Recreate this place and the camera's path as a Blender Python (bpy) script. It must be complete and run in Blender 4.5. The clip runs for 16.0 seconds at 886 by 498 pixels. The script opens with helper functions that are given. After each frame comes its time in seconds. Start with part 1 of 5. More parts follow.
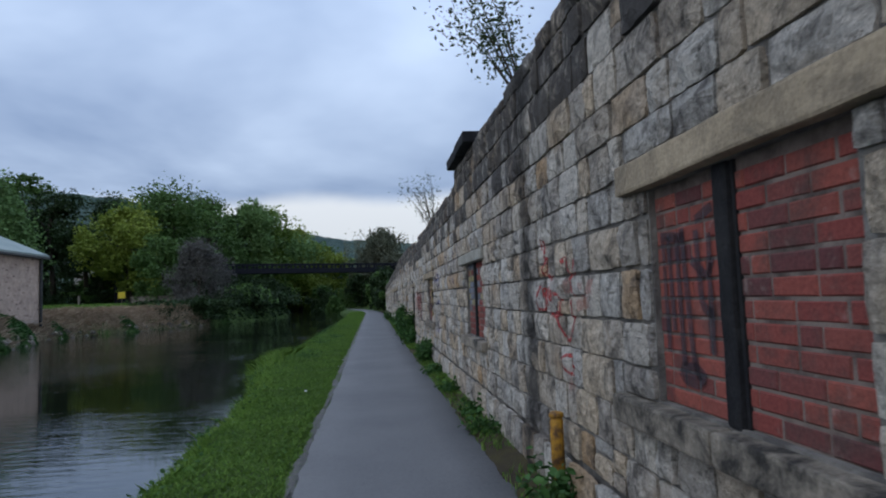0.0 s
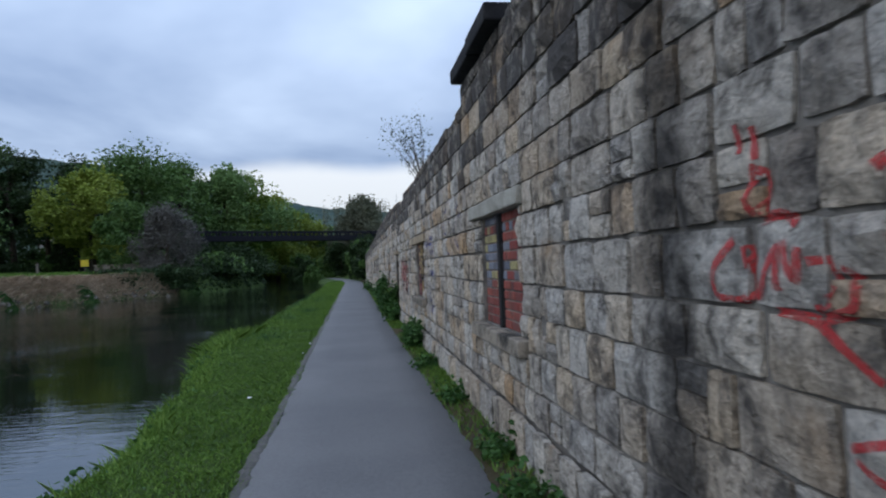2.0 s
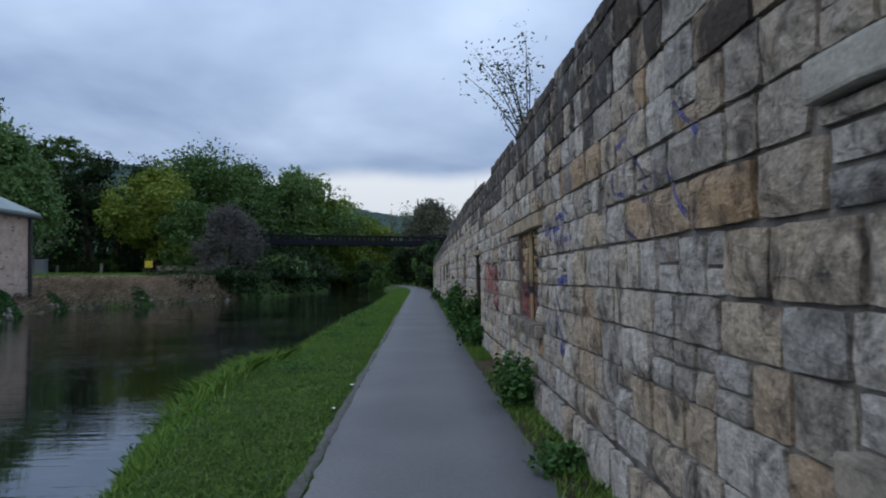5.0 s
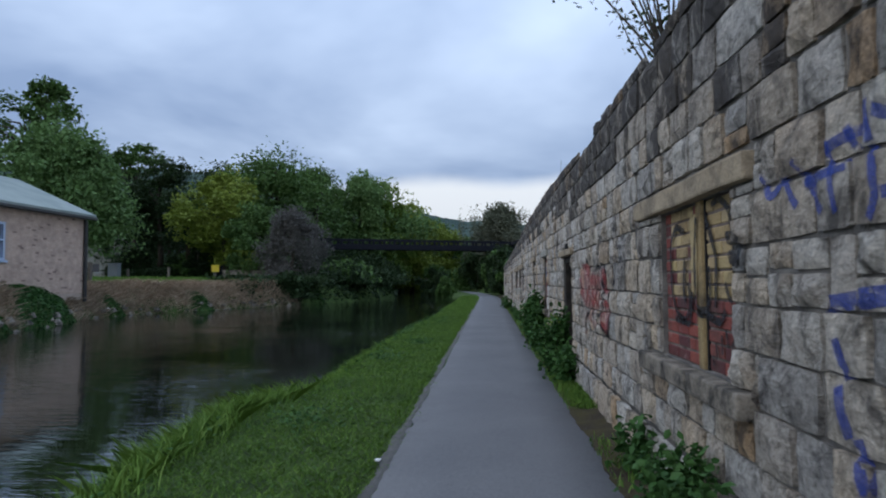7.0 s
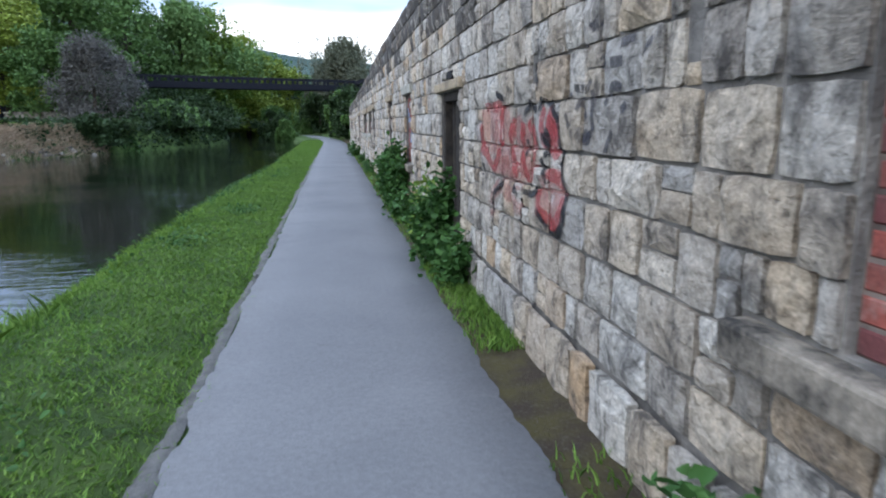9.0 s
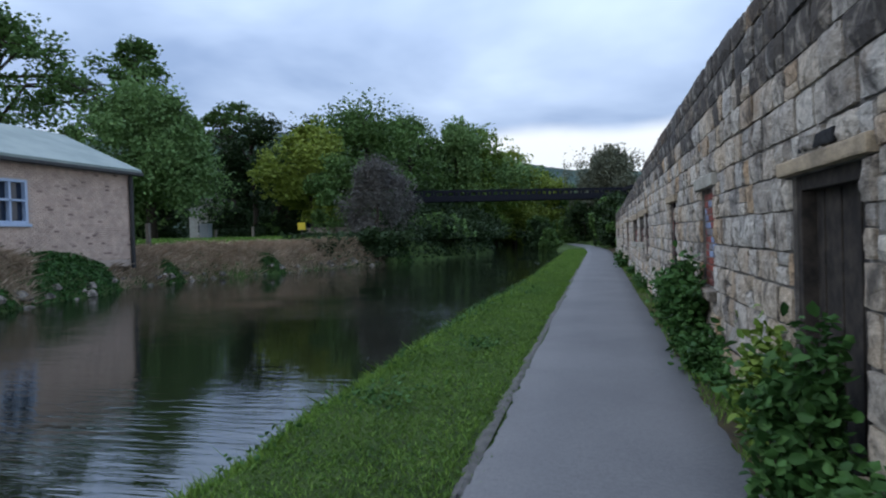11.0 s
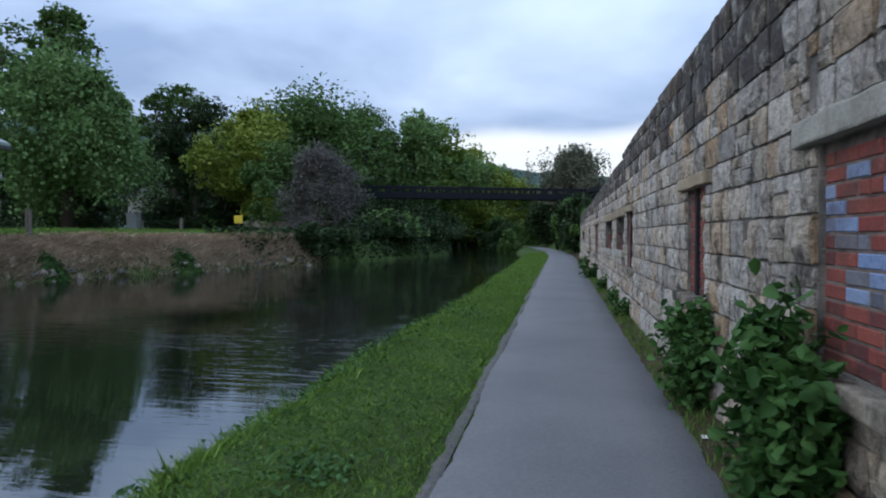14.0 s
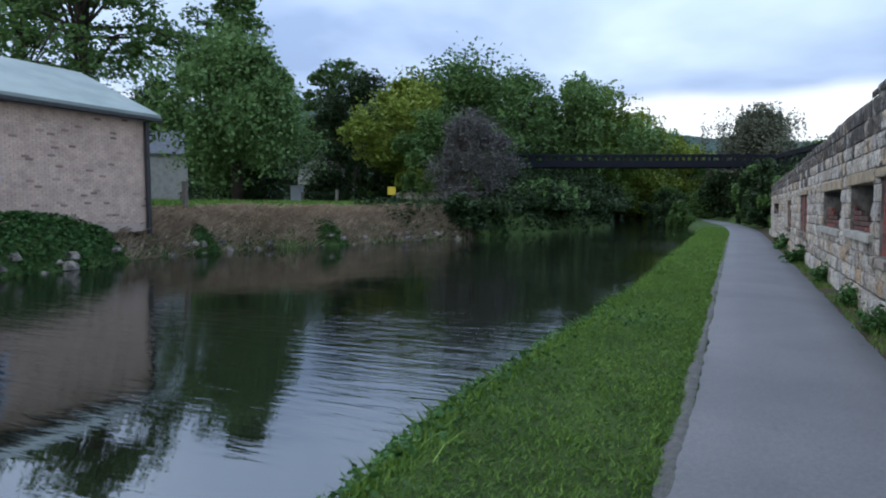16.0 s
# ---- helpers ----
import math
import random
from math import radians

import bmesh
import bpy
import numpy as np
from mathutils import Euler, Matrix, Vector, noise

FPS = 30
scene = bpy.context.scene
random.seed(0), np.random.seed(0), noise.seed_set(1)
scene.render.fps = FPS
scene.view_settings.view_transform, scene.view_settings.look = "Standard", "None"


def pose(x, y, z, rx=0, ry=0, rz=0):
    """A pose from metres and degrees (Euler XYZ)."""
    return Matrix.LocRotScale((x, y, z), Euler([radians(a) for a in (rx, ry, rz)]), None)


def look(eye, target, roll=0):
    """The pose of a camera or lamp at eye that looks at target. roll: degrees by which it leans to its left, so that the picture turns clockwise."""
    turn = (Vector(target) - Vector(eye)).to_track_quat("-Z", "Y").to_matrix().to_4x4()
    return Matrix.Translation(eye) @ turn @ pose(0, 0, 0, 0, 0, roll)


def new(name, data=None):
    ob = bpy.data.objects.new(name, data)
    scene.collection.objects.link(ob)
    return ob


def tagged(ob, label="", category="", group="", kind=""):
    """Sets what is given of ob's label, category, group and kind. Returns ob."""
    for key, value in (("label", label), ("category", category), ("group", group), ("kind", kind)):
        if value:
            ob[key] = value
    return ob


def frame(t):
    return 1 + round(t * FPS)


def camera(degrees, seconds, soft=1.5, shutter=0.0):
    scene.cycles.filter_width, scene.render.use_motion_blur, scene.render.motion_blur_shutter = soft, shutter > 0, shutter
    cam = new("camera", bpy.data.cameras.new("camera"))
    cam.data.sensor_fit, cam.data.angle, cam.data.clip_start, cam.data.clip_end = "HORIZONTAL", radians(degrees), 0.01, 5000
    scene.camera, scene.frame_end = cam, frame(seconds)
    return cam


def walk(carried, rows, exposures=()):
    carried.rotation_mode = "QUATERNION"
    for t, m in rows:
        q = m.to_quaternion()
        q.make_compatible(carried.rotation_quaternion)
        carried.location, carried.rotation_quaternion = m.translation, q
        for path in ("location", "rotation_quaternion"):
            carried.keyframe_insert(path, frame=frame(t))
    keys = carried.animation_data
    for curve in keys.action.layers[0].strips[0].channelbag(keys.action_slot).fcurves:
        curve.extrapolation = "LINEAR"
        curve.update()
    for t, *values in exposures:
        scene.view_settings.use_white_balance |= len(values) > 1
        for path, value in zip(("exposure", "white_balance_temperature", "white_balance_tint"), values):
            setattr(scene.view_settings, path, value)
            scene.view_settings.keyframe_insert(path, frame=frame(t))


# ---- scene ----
cam = camera(69.0, 16.0, soft=2.0, shutter=0.25)
PATH = [
    (0, (-0.138, -1.304, 1.39), (0.085, 0.678, 1.535), -2.2),
    (0.5, (-0.075, -0.549, 1.421), (0.214, 1.427, 1.514), -3.1),
    (1, (-0.032, 0.206, 1.377), (0.355, 2.168, 1.435), -2.2),
    (1.5, (-0.023, 0.941, 1.399), (0.33, 2.909, 1.456), -2.0),
    (2, (-0.03, 1.635, 1.395), (0.249, 3.615, 1.443), -2.0),
    (2.5, (-0.044, 2.38, 1.399), (0.078, 4.376, 1.44), -1.3),
    (3, (-0.031, 3.167, 1.359), (0.082, 5.163, 1.393), -1.3),
    (3.5, (-0.028, 3.931, 1.345), (0.048, 5.929, 1.388), -0.9),
    (3.7, (-0.029, 4.219, 1.383), (0.044, 6.217, 1.427), -1.2),
    (5.8, (0.009, 7.193, 1.28), (0.063, 9.19, 1.381), -0.1),
    (6, (0.014, 7.518, 1.273), (0.047, 9.515, 1.377), 0.2),
    (6.5, (0.015, 8.412, 1.323), (-0.107, 10.405, 1.442), 0.6),
    (7, (-0.011, 9.132, 1.337), (-0.153, 11.125, 1.438), -0.4),
    (7.5, (-0.059, 9.964, 1.315), (-0.091, 11.962, 1.404), 0.3),
    (8, (-0.074, 10.723, 1.311), (-0.032, 12.719, 1.202), -0.5),
    (8.5, (-0.049, 11.571, 1.381), (0.251, 13.52, 1.049), -0.2),
    (9, (-0.007, 12.338, 1.393), (0.312, 14.275, 1.008), -0.6),
    (9.5, (-0.023, 13.06, 1.402), (0.16, 15.045, 1.241), 2.0),
    (10, (0.008, 13.769, 1.369), (-0.067, 15.766, 1.31), 1.3),
    (12.3, (-0.029, 16.914, 1.465), (-0.667, 18.809, 1.425), -3.0),
    (12.5, (-0.036, 17.227, 1.435), (-0.606, 19.144, 1.385), -1.2),
    (13, (-0.013, 18.024, 1.407), (-0.458, 19.973, 1.365), -1.5),
    (13.5, (-0.026, 18.78, 1.402), (-0.392, 20.746, 1.363), -0.9),
    (14, (-0.075, 19.552, 1.395), (-0.433, 21.519, 1.352), -0.2),
    (14.5, (-0.251, 20.298, 1.39), (-0.585, 22.265, 1.248), 2.8),
    (15, (-0.44, 20.934, 1.368), (-1.051, 22.829, 1.184), 3.6),
    (15.5, (-0.533, 21.626, 1.426), (-1.351, 23.445, 1.273), 0.4),
    (16, (-0.513, 22.34, 1.44), (-1.338, 24.158, 1.309), -0.1),
]
EXPO = [(0, -0.2), (1.5, -0.03), (3.0, -0.03), (3.7, -0.2), (5.8, -0.22), (6.5, -0.16), (7.0, -0.1), (7.5, -0.12), (8.0, 0.14), (8.5, 0.8), (9.0, 1.1), (9.5, 0.65), (10.2, 0.25), (12.5, 0.15), (14.0, 0.2), (14.5, 0.15), (15.0, 0.75), (15.5, 0.5), (16, 0.4)]
walk(cam, [(t, look(eye, goal, roll)) for t, eye, goal, roll in PATH], EXPO)

# ---- sky and sun: an overcast evening ----
SKY, SUN_ELEV, SUN_TURN = 0.1, radians(38), radians(235)
world = bpy.data.worlds.new("world")
scene.world = world
world.use_nodes = True
wt = world.node_tree
wt.nodes.clear()


def wnode(kind, **values):
    n = wt.nodes.new(kind)
    for key, value in values.items():
        n.inputs[key].default_value = value
    return n


def wlink(a, b):
    wt.links.new(a, b)


def wmath(op, a, b=0.0, clamp=False):
    n = wt.nodes.new("ShaderNodeMath")
    n.operation, n.use_clamp = op, clamp
    for i, v in enumerate((a, b)):
        if isinstance(v, (int, float)):
            n.inputs[i].default_value = v
        else:
            wlink(v, n.inputs[i])
    return n.outputs[0]


sky = wt.nodes.new("ShaderNodeTexSky")
sky.sky_type, sky.sun_disc = "NISHITA", False
sky.sun_elevation, sky.sun_rotation = SUN_ELEV, SUN_TURN
coord = wt.nodes.new("ShaderNodeTexCoord")
sep = wt.nodes.new("ShaderNodeSeparateXYZ")
wlink(coord.outputs["Generated"], sep.inputs[0])
up = wmath("ADD", wmath("MAXIMUM", sep.outputs[2], 0.0), 0.16)
flat = wt.nodes.new("ShaderNodeCombineXYZ")
wlink(wmath("DIVIDE", sep.outputs[0], up), flat.inputs[0])
wlink(wmath("DIVIDE", sep.outputs[1], up), flat.inputs[1])
clouds = wnode("ShaderNodeTexNoise", Scale=0.75, Detail=5.0, Roughness=0.5, Distortion=0.25)
wlink(flat.outputs[0], clouds.inputs["Vector"])
ramp = wt.nodes.new("ShaderNodeValToRGB")
ramp.color_ramp.elements[0].position, ramp.color_ramp.elements[0].color = 0.36, (0.24, 0.335, 0.53, 1)
ramp.color_ramp.elements[1].position, ramp.color_ramp.elements[1].color = 0.66, (0.55, 0.68, 0.90, 1)
wlink(clouds.outputs["Fac"], ramp.inputs[0])
# the clear gap under the cloud deck, all round the horizon
edge = wnode("ShaderNodeTexNoise", Scale=3.5, Detail=4.0)
wlink(coord.outputs["Generated"], edge.inputs["Vector"])
low = wmath("ADD", sep.outputs[2], wmath("MULTIPLY", wmath("SUBTRACT", edge.outputs["Fac"], 0.5), 0.07))
gap = wt.nodes.new("ShaderNodeMapRange")
gap.interpolation_type = "SMOOTHSTEP"
for key, v in (("From Min", 0.135), ("From Max", 0.165), ("To Min", 1.0), ("To Max", 0.0)):
    gap.inputs[key].default_value = v
wlink(low, gap.inputs["Value"])
deck = wt.nodes.new("ShaderNodeMix")
deck.data_type = "RGBA"
deck.inputs["B"].default_value = (0.78, 0.83, 0.90, 1)
wlink(gap.outputs[0], deck.inputs["Factor"])
wlink(ramp.outputs[0], deck.inputs["A"])
cloud_light = wnode("ShaderNodeBackground")
wlink(deck.outputs["Result"], cloud_light.inputs[0])
# an overcast sky is brighter overhead than near the horizon
wlink(wmath("ADD", wmath("MULTIPLY", wmath("MAXIMUM", sep.outputs[2], 0.0), 1.5), 0.95), cloud_light.inputs["Strength"])
sky_light = wnode("ShaderNodeBackground", Strength=SKY)
wlink(sky.outputs[0], sky_light.inputs[0])
cover = wnode("ShaderNodeMixShader", Fac=0.93)
wlink(sky_light.outputs[0], cover.inputs[1])
wlink(cloud_light.outputs[0], cover.inputs[2])
wout = wt.nodes.new("ShaderNodeOutputWorld")
wlink(cover.outputs[0], wout.inputs[0])

sun = new("sun", bpy.data.lights.new("sun", "SUN"))
sun.data.energy, sun.data.angle, sun.data.color = 0.95, radians(50), (1.0, 0.97, 0.93)
sun.matrix_world = look((0, 0, 0), (math.sin(SUN_TURN) * -math.cos(SUN_ELEV), -math.cos(SUN_TURN) * math.cos(SUN_ELEV), -math.sin(SUN_ELEV)))


# ---- materials ----
class Mat:
    """A node material under construction, with the Principled shader as its end."""

    def __init__(self, name, rough=0.8, metal=0.0):
        self.m = bpy.data.materials.new(name)
        self.m.use_nodes = True
        self.t = self.m.node_tree
        self.p = self.t.nodes["Principled BSDF"]
        self.p.inputs["Roughness"].default_value = rough
        self.p.inputs["Metallic"].default_value = metal
        self.p.inputs["Specular IOR Level"].default_value = 0.5 if rough < 0.55 else 0.18
        self.co = self.t.nodes.new("ShaderNodeNewGeometry").outputs["Position"]

    def link(self, a, b):
        self.t.links.new(a, b)

    def noise(self, scale, detail=4.0, rough=0.55, distort=0.0, co=None, stretch=None):
        n = self.t.nodes.new("ShaderNodeTexNoise")
        n.inputs["Scale"].default_value, n.inputs["Detail"].default_value = scale, detail
        n.inputs["Roughness"].default_value, n.inputs["Distortion"].default_value = rough, distort
        src = co or self.co
        if stretch:
            mp = self.t.nodes.new("ShaderNodeMapping")
            mp.inputs["Scale"].default_value = stretch
            self.link(src, mp.inputs["Vector"])
            src = mp.outputs[0]
        self.link(src, n.inputs["Vector"])
        return n.outputs["Fac"]

    def random(self, islands=False):
        if islands:
            return self.t.nodes.new("ShaderNodeNewGeometry").outputs["Random Per Island"]
        return self.t.nodes.new("ShaderNodeObjectInfo").outputs["Random"]

    def ramp(self, fac, *stops):
        r = self.t.nodes.new("ShaderNodeValToRGB")
        while len(r.color_ramp.elements) < len(stops):
            r.color_ramp.elements.new(0.5)
        for e, (pos, col) in zip(r.color_ramp.elements, stops):
            e.position = pos
            e.color = (*col, 1) if isinstance(col, tuple) else (col, col, col, 1)
        self.link(fac, r.inputs[0])
        return r.outputs[0]

    def mix(self, fac, a, b, blend="MIX"):
        n = self.t.nodes.new("ShaderNodeMix")
        n.data_type, n.blend_type = "RGBA", blend
        for key, v in (("Factor", fac), ("A", a), ("B", b)):
            if isinstance(v, (int, float)):
                n.inputs[key].default_value = v
            elif isinstance(v, tuple):
                n.inputs[key].default_value = (*v, 1)
            else:
                self.link(v, n.inputs[key])
        return n.outputs["Result"]

    def calc(self, op, a, b=0.0):
        n = self.t.nodes.new("ShaderNodeMath")
        n.operation = op
        for i, v in enumerate((a, b)):
            if isinstance(v, (int, float)):
                n.inputs[i].default_value = v
            else:
                self.link(v, n.inputs[i])
        return n.outputs[0]

    def colour(self, c):
        if isinstance(c, tuple):
            self.p.inputs["Base Color"].default_value = (*c, 1)
        else:
            self.link(c, self.p.inputs["Base Color"])
        return self

    def bump(self, height, strength=0.5, distance=0.01):
        b = self.t.nodes.new("ShaderNodeBump")
        b.inputs["Strength"].default_value, b.inputs["Distance"].default_value = strength, distance
        self.link(height, b.inputs["Height"])
        self.link(b.outputs[0], self.p.inputs["Normal"])
        return self

    def rough(self, r):
        self.link(r, self.p.inputs["Roughness"])
        return self


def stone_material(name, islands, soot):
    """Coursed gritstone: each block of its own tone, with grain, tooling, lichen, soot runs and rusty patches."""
    k = Mat(name, 0.92)
    rnd = k.random(islands)
    tone = k.ramp(rnd, (0.0, (0.44, 0.30, 0.175)), (0.12, (0.44, 0.37, 0.29)), (0.28, (0.33, 0.31, 0.285)), (0.44, (0.54, 0.51, 0.46)), (0.58, (0.43, 0.38, 0.32)), (0.72, (0.52, 0.42, 0.305)), (0.86, (0.57, 0.53, 0.465)), (1.0, (0.29, 0.255, 0.22)))
    c = k.mix(k.ramp(k.noise(3.2, 5, 0.6), (0.42, 0.0), (0.66, 0.45)), tone, k.mix(0.5, tone, (0.56, 0.55, 0.53)))
    grain = k.noise(75, 4, 0.7)
    c = k.mix(0.7, c, k.ramp(grain, (0.3, 0.5), (0.7, 1.3)), "MULTIPLY")
    # chisel furrows and pits of the rock face, a few centimetres across
    pits = k.noise(21, 8, 0.7, 0.15, stretch=(1, 0.7, 1.15))
    c = k.mix(0.8, c, k.ramp(pits, (0.32, 0.22), (0.44, 0.9), (0.62, 1.3)), "MULTIPLY")
    rust = k.ramp(k.noise(1.9, 4, 0.6, 0.4), (0.60, 0.0), (0.74, 0.55))
    c = k.mix(rust, c, (0.29, 0.18, 0.09))
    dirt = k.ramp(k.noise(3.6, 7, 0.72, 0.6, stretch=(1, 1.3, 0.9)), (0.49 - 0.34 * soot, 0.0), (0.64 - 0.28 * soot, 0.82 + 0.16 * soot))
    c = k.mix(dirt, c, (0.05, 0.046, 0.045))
    # the black run under a broken gutter, about four metres along the wall
    axes = k.t.nodes.new("ShaderNodeSeparateXYZ")
    k.link(k.co, axes.inputs[0])
    run = k.calc("ABSOLUTE", k.calc("ADD", k.calc("SUBTRACT", axes.outputs[1], 3.93), k.calc("MULTIPLY", k.calc("SUBTRACT", k.noise(2.5, 5, 0.6), 0.5), 0.55)))
    run = k.ramp(run, (0.06, 0.95), (0.28, 0.0))
    c = k.mix(k.calc("MULTIPLY", run, k.ramp(k.noise(7, 4), (0.3, 0.6), (0.6, 1.0))), c, (0.03, 0.028, 0.027))
    k.colour(c)
    rough = k.calc("ADD", k.calc("MULTIPLY", pits, 1.0), k.calc("MULTIPLY", k.noise(8, 4, 0.6), 0.9))
    k.bump(k.calc("ADD", rough, k.calc("MULTIPLY", grain, 0.15)), 1.0, 0.05)
    return k.m


STONE = stone_material("rock_faced_stone", False, 0.0)
STONE_REST = stone_material("rock_faced_stone_rest", True, 0.0)
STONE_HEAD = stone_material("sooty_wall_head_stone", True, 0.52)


def plain_stone(name, base, dark, amount):
    k = Mat(name, 0.88)
    c = k.mix(k.ramp(k.noise(3.4, 7, 0.7, 0.4), (0.42, 0.0), (0.62, amount)), base, dark)
    c = k.mix(0.6, c, k.ramp(k.noise(70, 4, 0.6), (0.3, 0.6), (0.7, 1.25)), "MULTIPLY")
    k.colour(c).bump(k.noise(18, 7, 0.65), 0.7, 0.02)
    return k.m


LINTEL = plain_stone("dressed_lintel_stone", (0.36, 0.29, 0.20), (0.10, 0.085, 0.07), 0.6)
LINTEL_GREY = plain_stone("grey_lintel_stone", (0.34, 0.33, 0.29), (0.16, 0.15, 0.12), 0.5)
SILL = plain_stone("weathered_sill_stone", (0.27, 0.235, 0.19), (0.025, 0.024, 0.023), 0.95)
MULLION = plain_stone("mullion_stone", (0.22, 0.18, 0.14), (0.03, 0.03, 0.03), 0.9)
# black paint, and painted shade beside the mullions and in the door arch
BLACK_PAINT_AND_SHADE = plain_stone("black_paint_and_shade", (0.012, 0.012, 0.014), (0.03, 0.03, 0.03), 0.7)
GOLD_STONE = plain_stone("gold_sprayed_mullion", (0.30, 0.22, 0.11), (0.05, 0.04, 0.03), 0.9)


def mortar_material():
    k = Mat("dark_mortar", 0.95)
    k.colour(k.mix(k.ramp(k.noise(5, 5), (0.4, 0.0), (0.65, 1.0)), (0.10, 0.094, 0.088), (0.22, 0.205, 0.185)))
    k.bump(k.noise(45, 5), 0.8, 0.02)
    return k.m


MORTAR = mortar_material()


def brick_material(name, a, b, c, worn=0.25):
    k = Mat(name, 0.85)
    tone = k.ramp(k.random(), (0.0, a), (0.5, b), (1.0, c))
    dirt = k.ramp(k.noise(4.5, 6, 0.68), (0.46, 0.0), (0.66, worn + 0.4))
    col = k.mix(dirt, tone, (0.07, 0.05, 0.045))
    col = k.mix(0.6, col, k.ramp(k.noise(80, 4, 0.6), (0.3, 0.62), (0.7, 1.3)), "MULTIPLY")
    k.colour(k.mix(k.ramp(k.noise(13, 4), (0.62, 0.0), (0.8, worn)), col, (0.42, 0.36, 0.32)))
    k.bump(k.noise(60, 5, 0.6), 0.5, 0.008)
    return k.m


BRICK = brick_material("red_brick", (0.185, 0.048, 0.042), (0.25, 0.072, 0.054), (0.10, 0.038, 0.04), 0.36)
# darker copy of the red brick, for the shade inside broken openings
BRICK_SHADED = brick_material("shaded_broken_brick", (0.07, 0.045, 0.04), (0.11, 0.065, 0.05), (0.05, 0.04, 0.038))
BRICK_YELLOW = brick_material("yellow_sprayed_brick", (0.33, 0.29, 0.13), (0.28, 0.25, 0.13), (0.35, 0.32, 0.18))
BRICK_GREY = brick_material("grey_blue_sprayed_brick", (0.10, 0.11, 0.14), (0.17, 0.19, 0.23), (0.13, 0.12, 0.13))
BRICK_BLUE = brick_material("pale_blue_sprayed_brick", (0.22, 0.28, 0.40), (0.17, 0.24, 0.40), (0.26, 0.29, 0.36))
BRICK_GOLD = brick_material("gold_sprayed_brick", (0.40, 0.31, 0.15), (0.34, 0.25, 0.13), (0.44, 0.34, 0.19))
k = Mat("pale_brick_mortar", 0.95)
k.colour(k.mix(k.ramp(k.noise(7, 4), (0.4, 0.0), (0.65, 1.0)), (0.19, 0.15, 0.13), (0.075, 0.058, 0.052))).bump(k.noise(60, 4), 0.6, 0.01)
BRICK_MORTAR = k.m


def spray(name, colour, cover):
    """Old spray paint on rough stone: thin, with gaps where it has worn off."""
    k = Mat(name, 0.6)
    k.colour(k.mix(k.noise(12, 4), colour, tuple(min(1, v * 1.35 + 0.01) for v in colour)))
    alpha = k.ramp(k.noise(22, 5, 0.65), (0.62 - cover * 0.18, cover), (0.80 - cover * 0.1, 0.05 + 0.3 * cover))
    k.link(alpha, k.p.inputs["Alpha"])
    return k.m


SPRAY_RED = spray("faded_red_spray", (0.33, 0.028, 0.03), 0.7)
SPRAY_WORN = spray("worn_red_spray", (0.27, 0.03, 0.035), 0.5)
SPRAY_PINK = spray("pink_red_spray", (0.34, 0.12, 0.105), 0.32)
SPRAY_BLACK = spray("black_spray", (0.015, 0.015, 0.018), 0.9)
SPRAY_FAINT = spray("faint_black_spray", (0.03, 0.03, 0.04), 0.6)
SPRAY_BLUE = spray("blue_spray", (0.02, 0.045, 0.24), 0.6)
SPRAY_GOLD = spray("gold_spray", (0.42, 0.33, 0.17), 0.7)

k = Mat("worn_asphalt", 0.9)
big = k.noise(0.7, 4, 0.55)
c = k.mix(k.ramp(big, (0.35, 0.0), (0.65, 1.0)), (0.132, 0.133, 0.138), (0.160, 0.160, 0.164))
c = k.mix(0.55, c, k.ramp(k.noise(30, 5, 0.7), (0.35, 0.8), (0.65, 1.16)), "MULTIPLY")
c = k.mix(0.7, c, k.ramp(k.noise(210, 3, 0.7), (0.3, 0.66), (0.7, 1.32)), "MULTIPLY")
c = k.mix(k.ramp(k.noise(2.6, 7, 0.72, 0.8), (0.64, 0.0), (0.74, 0.5)), c, (0.085, 0.083, 0.08))
k.colour(c).bump(k.noise(190, 3, 0.7), 0.5, 0.006)
ASPHALT = k.m

k = Mat("dark_grit", 0.95)
c = k.mix(k.ramp(k.noise(9, 6, 0.7), (0.4, 0.0), (0.62, 1.0)), (0.09, 0.088, 0.084), (0.145, 0.14, 0.13))
c = k.mix(k.ramp(k.noise(90, 3), (0.5, 0.0), (0.7, 0.6)), c, (0.19, 0.185, 0.18))
k.colour(c).bump(k.noise(120, 4, 0.7), 1.0, 0.012)
GRIT = k.m

k = Mat("turf_soil", 0.95)
c = k.mix(k.ramp(k.noise(2.5, 6, 0.65), (0.35, 0.0), (0.65, 1.0)), (0.03, 0.055, 0.015), (0.075, 0.12, 0.03))
c = k.mix(k.ramp(k.noise(7, 5), (0.6, 0.0), (0.75, 0.8)), c, (0.035, 0.028, 0.018))
k.colour(c).bump(k.noise(30, 6, 0.7), 1.0, 0.05)
TURF = k.m

k = Mat("mossy_dirt", 0.95)
c = k.mix(k.ramp(k.noise(4, 6, 0.65), (0.4, 0.0), (0.62, 1.0)), (0.05, 0.038, 0.027), (0.075, 0.064, 0.026))
c = k.mix(k.ramp(k.noise(60, 3), (0.55, 0.0), (0.7, 0.7)), c, (0.11, 0.10, 0.085))
k.colour(c).bump(k.noise(40, 6, 0.7), 1.0, 0.03)
VERGE = k.m

